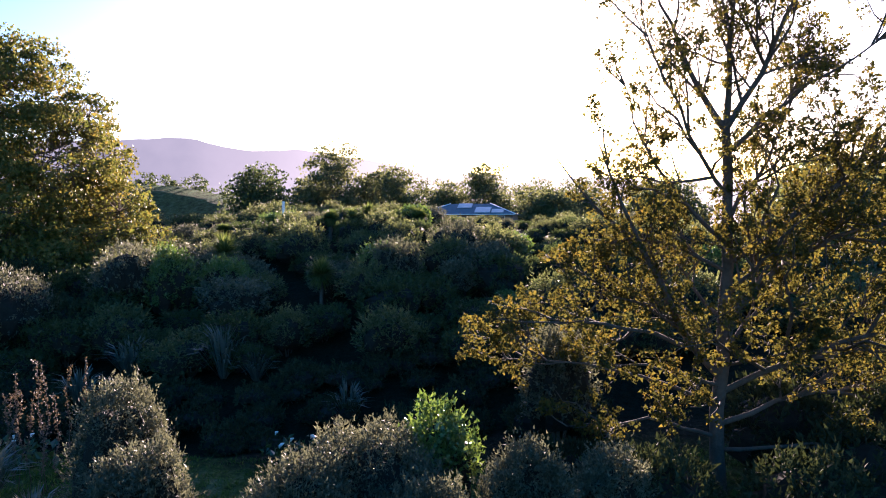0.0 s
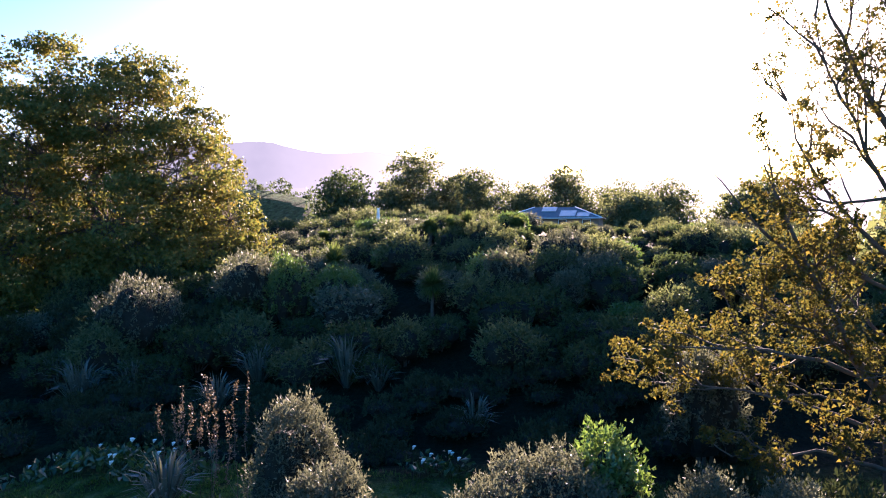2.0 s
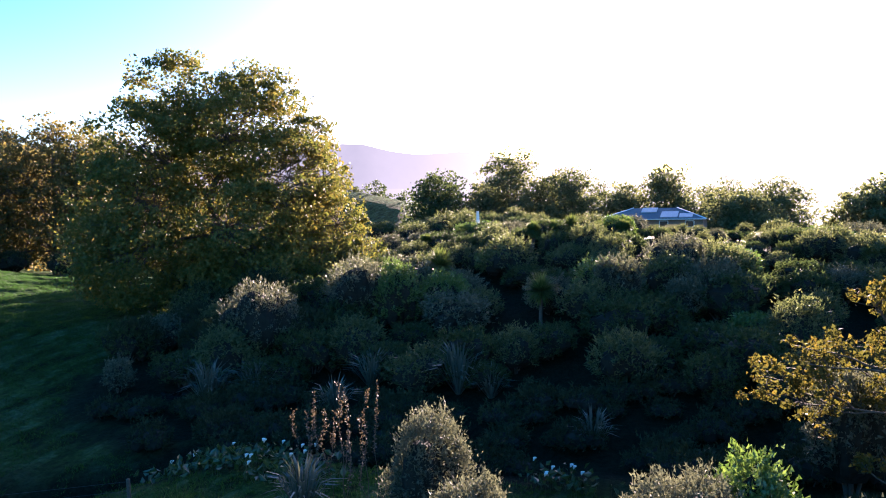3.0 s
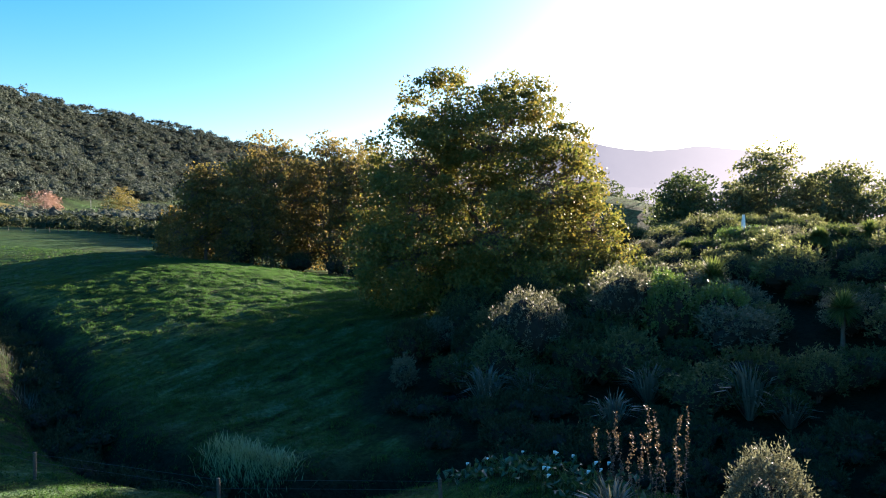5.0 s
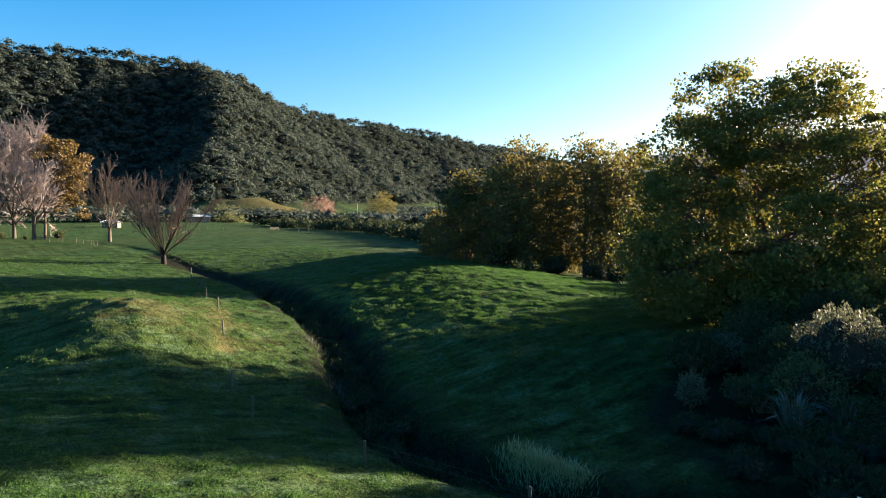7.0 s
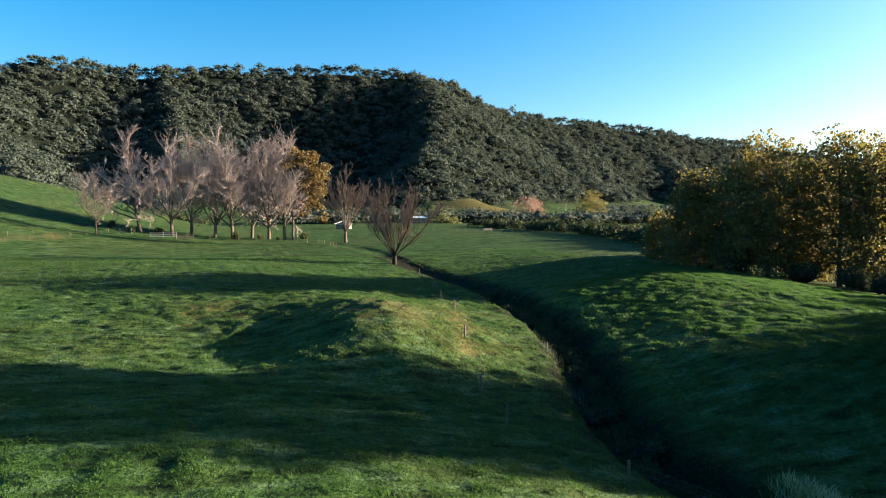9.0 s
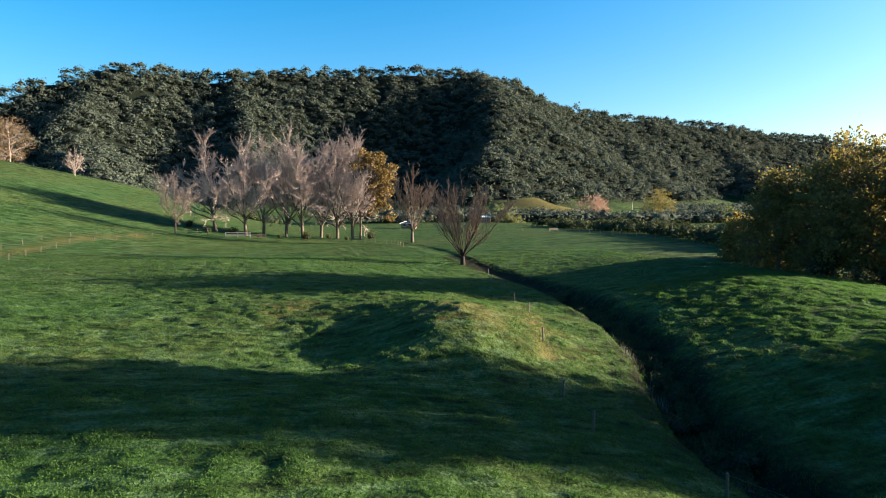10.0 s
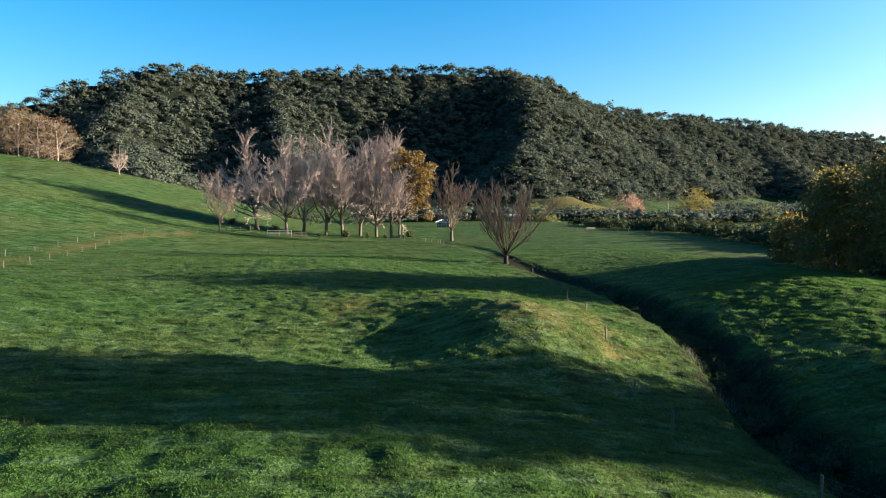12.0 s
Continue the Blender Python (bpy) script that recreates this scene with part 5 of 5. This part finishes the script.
def house(x, y, turn, wide, deep, wall_h, roof_h, label, wall_mat, roof_mat, windows=4, panels=()):
    ob = thing("house", x, y, label, "house", turn=radians(turn))
    bm = bmesh.new()
    for x0, y0, x1, y1 in ((-wide / 2, -deep / 2, wide / 2, -deep / 2 + 0.2), (-wide / 2, deep / 2 - 0.2, wide / 2, deep / 2), (-wide / 2, -deep / 2 + 0.2, -wide / 2 + 0.2, deep / 2 - 0.2), (wide / 2 - 0.2, -deep / 2 + 0.2, wide / 2, deep / 2 - 0.2)):
        box(bm, x0, y0, -0.6, x1, y1, wall_h)
    part("wall", bm, wall_mat, ob)
    bm = bmesh.new()
    o, ridge = 0.6, max(0.1, wide / 2 - deep / 2)
    base = [bm.verts.new(p) for p in ((-wide / 2 - o, -deep / 2 - o, wall_h), (wide / 2 + o, -deep / 2 - o, wall_h), (wide / 2 + o, deep / 2 + o, wall_h), (-wide / 2 - o, deep / 2 + o, wall_h))]
    top = [bm.verts.new((-ridge, 0, wall_h + roof_h)), bm.verts.new((ridge, 0, wall_h + roof_h))]
    for f in ((base[0], base[1], top[1], top[0]), (base[1], base[2], top[1]), (base[2], base[3], top[0], top[1]), (base[3], base[0], top[0]), (base[3], base[2], base[1], base[0])):
        bm.faces.new(f)
    part("roof", bm, roof_mat, ob)
    for sx in (-1, 1):
        cap = Wood()
        cap.limb([(sx * (wide / 2 + o), -deep / 2 - o, wall_h + 0.06), (sx * ridge, 0, wall_h + roof_h + 0.06)], 0.11, 0.11, 6)
        part_mesh("hip_cap", cap.mesh("hip_cap", WHITE), ob)
    run, rise = deep / 2 + o, roof_h
    # pale panels added to stand in for brightly lit pieces of the slope
    for u0, u1, f0, f1 in panels:
        bm = bmesh.new()
        low = [bm.verts.new((u, -run * (1 - f), wall_h + rise * f + 0.04)) for u, f in ((u0, f0), (u1, f0), (u1, f1), (u0, f1))]
        high = [bm.verts.new(v.co + Vector((0, -0.05, 0.14))) for v in low]
        bm.faces.new(high)
        for i in range(4):
            bm.faces.new((low[i], low[(i + 1) % 4], high[(i + 1) % 4], high[i]))
        part("roof_panel", bm, PANEL, ob, "pale glossy panel standing in for a lit piece of roof")
    bm = bmesh.new()
    box(bm, -wide / 2 - o, -deep / 2 - o - 0.12, wall_h - 0.12, wide / 2 + o, -deep / 2 - o, wall_h + 0.03, 0.02)
    part("gutter", bm, WHITE, ob)
    for i in range(windows):
        u = -wide / 2 + wide * (i + 0.5) / windows
        bm = bmesh.new()
        box(bm, u - 0.8, -deep / 2 - 0.05, 0.9, u + 0.8, -deep / 2 - 0.005, 2.1, 0.02)
        w = part("window", bm, WHITE, ob)
        bm = bmesh.new()
        box(bm, u - 0.7, -deep / 2 - 0.07, 1.0, u + 0.7, -deep / 2 - 0.045, 2.0)
        part("pane", bm, GLASS, w)
    return ob


house(5.5, 134, -12, 18, 10, 2.4, 2.2, "low brown house with a grey metal hip roof behind the scrub", BRICK_WALL, ROOF, panels=((-2.2, 0.6, 0.55, 0.95), (1.6, 4.6, 0.1, 0.6), (4.9, 7.2, 0.08, 0.4)))
house(-312, 52, 60, 6, 4, 2.2, 1.2, "small brown shed beyond the paddock", BRICK_WALL, ROOF, 2)
house(-398, 113, 70, 12, 6, 3.2, 1.2, "small brown farm building with a white roof among trees", BRICK_WALL, WHITE, 2)

# a white pointed marker among the shrubs on top of the bank
ob = thing("white_sculpture", -17.9, 75.7, "small white pointed garden sculpture among the shrubs", "sculpture")
bm = bmesh.new()
bmesh.ops.create_cone(bm, segments=8, cap_ends=True, radius1=0.38, radius2=0.14, depth=3.9, matrix=Matrix.Translation((-0.2, 0, 1.75)))
part("shaft", bm, WHITE, ob)
bm = bmesh.new()
bmesh.ops.create_icosphere(bm, subdivisions=2, radius=0.36, matrix=Matrix.Translation((0.42, 0, 2.0)) @ Matrix.Diagonal((0.9, 0.7, 1.6, 1)))
part("side_stone", bm, WHITE, ob)


# a pool of water in the gully
m, t, out = shader("gully_water")
finish(t, out, (0.01, 0.014, 0.014), 0.06, noise_tex(t, 3.0, 2), 0.01, 0.2, spec=0.5)
bm = bmesh.new()
px, py = -27.1, 32.2
ring = [bm.verts.new((px + (0.9 + 0.25 * math.sin(3 * a)) * math.cos(a), py + (0.6 + 0.2 * math.cos(2 * a)) * math.sin(a), gz(px, py) + 0.16)) for a in np.linspace(0, 2 * math.pi, 18, endpoint=False)]
deep_ring = [bm.verts.new(v.co - Vector((0, 0, 0.6))) for v in ring]
bm.faces.new(ring)
for i in range(18):
    bm.faces.new((ring[i], deep_ring[i], deep_ring[(i + 1) % 18], ring[(i + 1) % 18]))
me = bpy.data.meshes.new("water")
bm.to_mesh(me)
bm.free()
me.materials.append(m)
tagged(new("water", me), "small pool of water reflecting the sky in the gully", "water", kind="structure")

# scrub and a small bare tree along the crest of the grassy hill, low growth under the bare trees
cr = np.random.default_rng(620)
cxy = np.column_stack([cr.uniform(-385, -352, 150), cr.uniform(-120, -5, 150)])
crr = cr.uniform(1.2, 3.2, 150)
tagged(new("crest_scrub", canopy("crest_scrub", np.column_stack([cxy, ground_z(cxy[:, 0], cxy[:, 1]) + crr * 0.4]), crr, cr, HEDGE_LEAF, 90)), "olive scrub between the grassy crest and the forest", "scrub", kind="stuff")
bare_tree("bare_tree", -330, -92, 12, 8, 2, 621, "small bare pinkish tree on the grassy crest", trunk_r=0.15, twigs=900, twig_w=0.04)
model = shrub("yard_shrub", 622, 2.6, 1.8, 150, 6, 0.25, SCRUB_DARK, "low dark shrub under the bare trees", "yard shrubs")
for i, (x, y) in enumerate(((-222, -27), (-224, -20), (-219, -12), (-221, -6), (-218, 2), (-222, 9), (-217, 14), (-220, 22), (-228, -33))):
    put(model, x, y, 0.8 + 0.3 * math.sin(i * 1.9), i * 61, 0.1)
drop_model(model)


def power_pole(x, y, height):
    ob = thing("power_pole", x, y, "pale wooden power pole in the valley", "pole", "power poles")
    pole = Wood()
    pole.limb([(0, 0, -0.5), (0, 0, height)], 0.22, 0.15, 8)
    part_mesh("post", pole.mesh("post", STONE), ob)
    bm = bmesh.new()
    box(bm, -1.1, -0.08, height - 0.9, 1.1, 0.08, height - 0.7, 0.01)
    part("crossarm", bm, WOOD, ob)


power_pole(-540, 296, 13)
power_pole(-575, 262, 13)

# ---------------------------------------------------------------- far things in the valley
def far_bush(x, y, w, h, n, material, seed, label, category="shrub"):
    rng = np.random.default_rng(seed)
    leafy_tree("far_tree", x, y, crown_lobes(rng, h, w, 0.3, 12, 0.26), (h * 0.15, 0.3), n, 0.75, seed, label, category, leaf=material, twigs=14, clump=0.34)


GOLDEN_LEAF = leaf_material("bright_golden_leaves", (0.05, 0.055, 0.014), (0.09, 0.085, 0.02), (0.14, 0.12, 0.03), through_light=0.35)
PINK_LEAF = leaf_material("pinkish_twigs", (0.2, 0.115, 0.085), (0.27, 0.16, 0.12), (0.33, 0.21, 0.16), through_light=0.1, each=0.6)
far_bush(-560, 270, 32, 16, 7000, PINK_LEAF, 400, "rounded stand of bare pinkish willows in the valley")
far_bush(-485, 288, 27, 22, 6000, GOLDEN_LEAF, 401, "round golden tree in the valley below the forest", "tree")
far_bush(-455, 150, 22, 11, 2200, SCRUB_OLIVE, 402, "grey green tree in the valley below the forest", "tree")
far_bush(-440, 132, 20, 10, 2200, SCRUB_DARK, 403, "dark green tree in the valley below the forest", "tree")
far_bush(-430, 310, 26, 12, 2200, SCRUB_DARK, 404, "dark green tree in the valley below the forest", "tree")
far_bush(-400, 330, 24, 13, 2200, SCRUB_DARK, 405, "dark green tree in the valley below the forest", "tree")
far_bush(-395, 130, 16, 6, 1500, SCRUB_OLIVE, 406, "low olive shrub in the valley")
far_bush(-300, 250, 30, 14, 2500, SCRUB_DARK, 407, "dark green tree beyond the scrub hedge", "tree")
far_bush(-250, 240, 28, 13, 2500, SCRUB_DARK, 408, "dark green tree beyond the scrub hedge", "tree")

# misty ranges in the distance, beyond everything else: sheets that glow with painted haze
m, t, out = shader("haze_glow")
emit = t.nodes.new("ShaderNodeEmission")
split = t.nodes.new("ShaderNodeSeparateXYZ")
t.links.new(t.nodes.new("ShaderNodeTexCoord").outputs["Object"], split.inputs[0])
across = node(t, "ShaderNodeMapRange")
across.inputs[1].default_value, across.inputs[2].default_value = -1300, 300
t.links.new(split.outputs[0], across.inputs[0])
# the glow whitens with x, painting the brighter haze near the sun
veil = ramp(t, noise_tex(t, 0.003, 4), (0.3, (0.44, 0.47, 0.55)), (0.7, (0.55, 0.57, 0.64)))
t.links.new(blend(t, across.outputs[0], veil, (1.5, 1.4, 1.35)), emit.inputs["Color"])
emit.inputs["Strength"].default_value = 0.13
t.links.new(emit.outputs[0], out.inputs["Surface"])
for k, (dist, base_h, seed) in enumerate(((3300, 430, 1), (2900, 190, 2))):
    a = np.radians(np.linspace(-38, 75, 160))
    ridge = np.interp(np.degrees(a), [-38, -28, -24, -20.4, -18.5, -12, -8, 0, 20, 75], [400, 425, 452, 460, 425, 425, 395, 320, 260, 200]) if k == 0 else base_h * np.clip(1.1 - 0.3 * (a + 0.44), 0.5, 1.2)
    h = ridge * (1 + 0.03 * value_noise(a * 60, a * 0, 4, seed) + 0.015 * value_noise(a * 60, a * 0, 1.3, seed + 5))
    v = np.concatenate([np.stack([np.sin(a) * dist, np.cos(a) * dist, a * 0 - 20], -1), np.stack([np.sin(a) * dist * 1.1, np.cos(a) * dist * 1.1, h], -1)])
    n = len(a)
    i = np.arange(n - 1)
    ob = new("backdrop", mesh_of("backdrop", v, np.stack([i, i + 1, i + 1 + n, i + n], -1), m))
    tagged(ob, "lilac mountain range on the horizon, a glowing backdrop with painted haze", "mountains", kind="structure")

# ---------------------------------------------------------------- grass of the pasture
rng = np.random.default_rng(500)


def grass_patch(name, n, x0, x1, y0, y1, size, per, label, tight=0.5, even=0.0):
    """Tufts of short blades, thicker on the hummocks."""
    x, y = rng.uniform(x0, x1, n), rng.uniform(y0, y1, n)
    clump = value_noise(x, y * 1.2, 1.0, 5) + 0.6 * value_noise(x, y, 0.62, 6)
    bare = np.clip(1 - np.hypot((x + 63.5) / 8, (y - 9) / 6), 0, 1)
    ok = (scrub_mask(x, y) < 0.5) & (to_line(x, y, DITCH)[0] > 1.4) & (clump - 1.5 * bare > rng.uniform(-1.1, 0.7, n) - even)
    x, y, clump = np.repeat(x[ok], per), np.repeat(y[ok], per), np.repeat(clump[ok], per)
    k = len(x)
    x, y = x + rng.normal(0, size * tight, k), y + rng.normal(0, size * tight, k)
    r = np.stack([x, y, ground_z(x, y) - 0.02], -1)
    h = size * rng.uniform(0.45, 1.15, k) * (1 + 0.35 * clump)
    d = rng.normal(0, 0.6, (k, 2)) * h[:, None]
    t = r + np.stack([d[:, 0], d[:, 1], h], -1)
    side = rng.normal(0, 1, (k, 3)) * (1, 1, 0.1)
    side /= np.linalg.norm(side, axis=1)[:, None]
    w = size * 0.14
    v = np.stack([r - side * w, r + side * w, t], 1)
    ob = new(name, mesh_of(name, v.reshape(-1, 3), np.arange(k * 3).reshape(k, 3), GRASS))
    tagged(ob, label, "grass", kind="stuff")


def clover_patch(n, x0, x1, y0, y1, size, label):
    """Low leafy herbage: small leaves lying close over the hummocks."""
    x, y = rng.uniform(x0, x1, n), rng.uniform(y0, y1, n)
    clump = value_noise(x, y * 1.2, 1.0, 5) + 0.6 * value_noise(x, y, 0.62, 6)
    ok = (scrub_mask(x, y) < 0.5) & (to_line(x, y, DITCH)[0] > 1.6) & (clump > rng.uniform(-0.7, 0.5, n))
    x, y, clump = x[ok], y[ok], clump[ok]
    c = np.stack([x, y, ground_z(x, y) + rng.uniform(0.0, 0.09, len(x)) * (1 + clump)], -1)
    ob = new("clover", leaf_cloud("clover", c, size, rng, CLOVER, 0.8, fold=0.08))
    tagged(ob, label, "herbage", kind="stuff")


grass_patch("pasture_grass", 46000, -50, -20, -32, 18, 0.12, 5, "lush dewy green pasture grass")
grass_patch("pasture_grass", 66000, -95, -50, -40, 62, 0.16, 4, "tufted green pasture grass on the slopes")
grass_patch("pasture_grass", 20000, -26, 12, 6, 25, 0.15, 5, "shaded green grass in front of the gully")
grass_patch("pasture_grass", 40000, -50, -28, 16, 62, 0.14, 4, "tufted green pasture grass on the slopes")
grass_patch("pasture_grass", 36000, -150, -95, -60, 62, 0.22, 4, "tufted green pasture grass on the far slope")
grass_patch("rank_tufts", 6000, -130, -24, -45, 62, 0.2, 10, "scattered taller tufts of rank grass in the pasture", 0.3)
grass_patch("pasture_grass", 62000, -84, -42, 34, 66, 0.14, 4, "tufted green pasture grass on the sunlit rise", even=0.7)
clover_patch(150000, -48, -20, -30, 16, 0.058, "low leafy clover and herbs among the near grass")
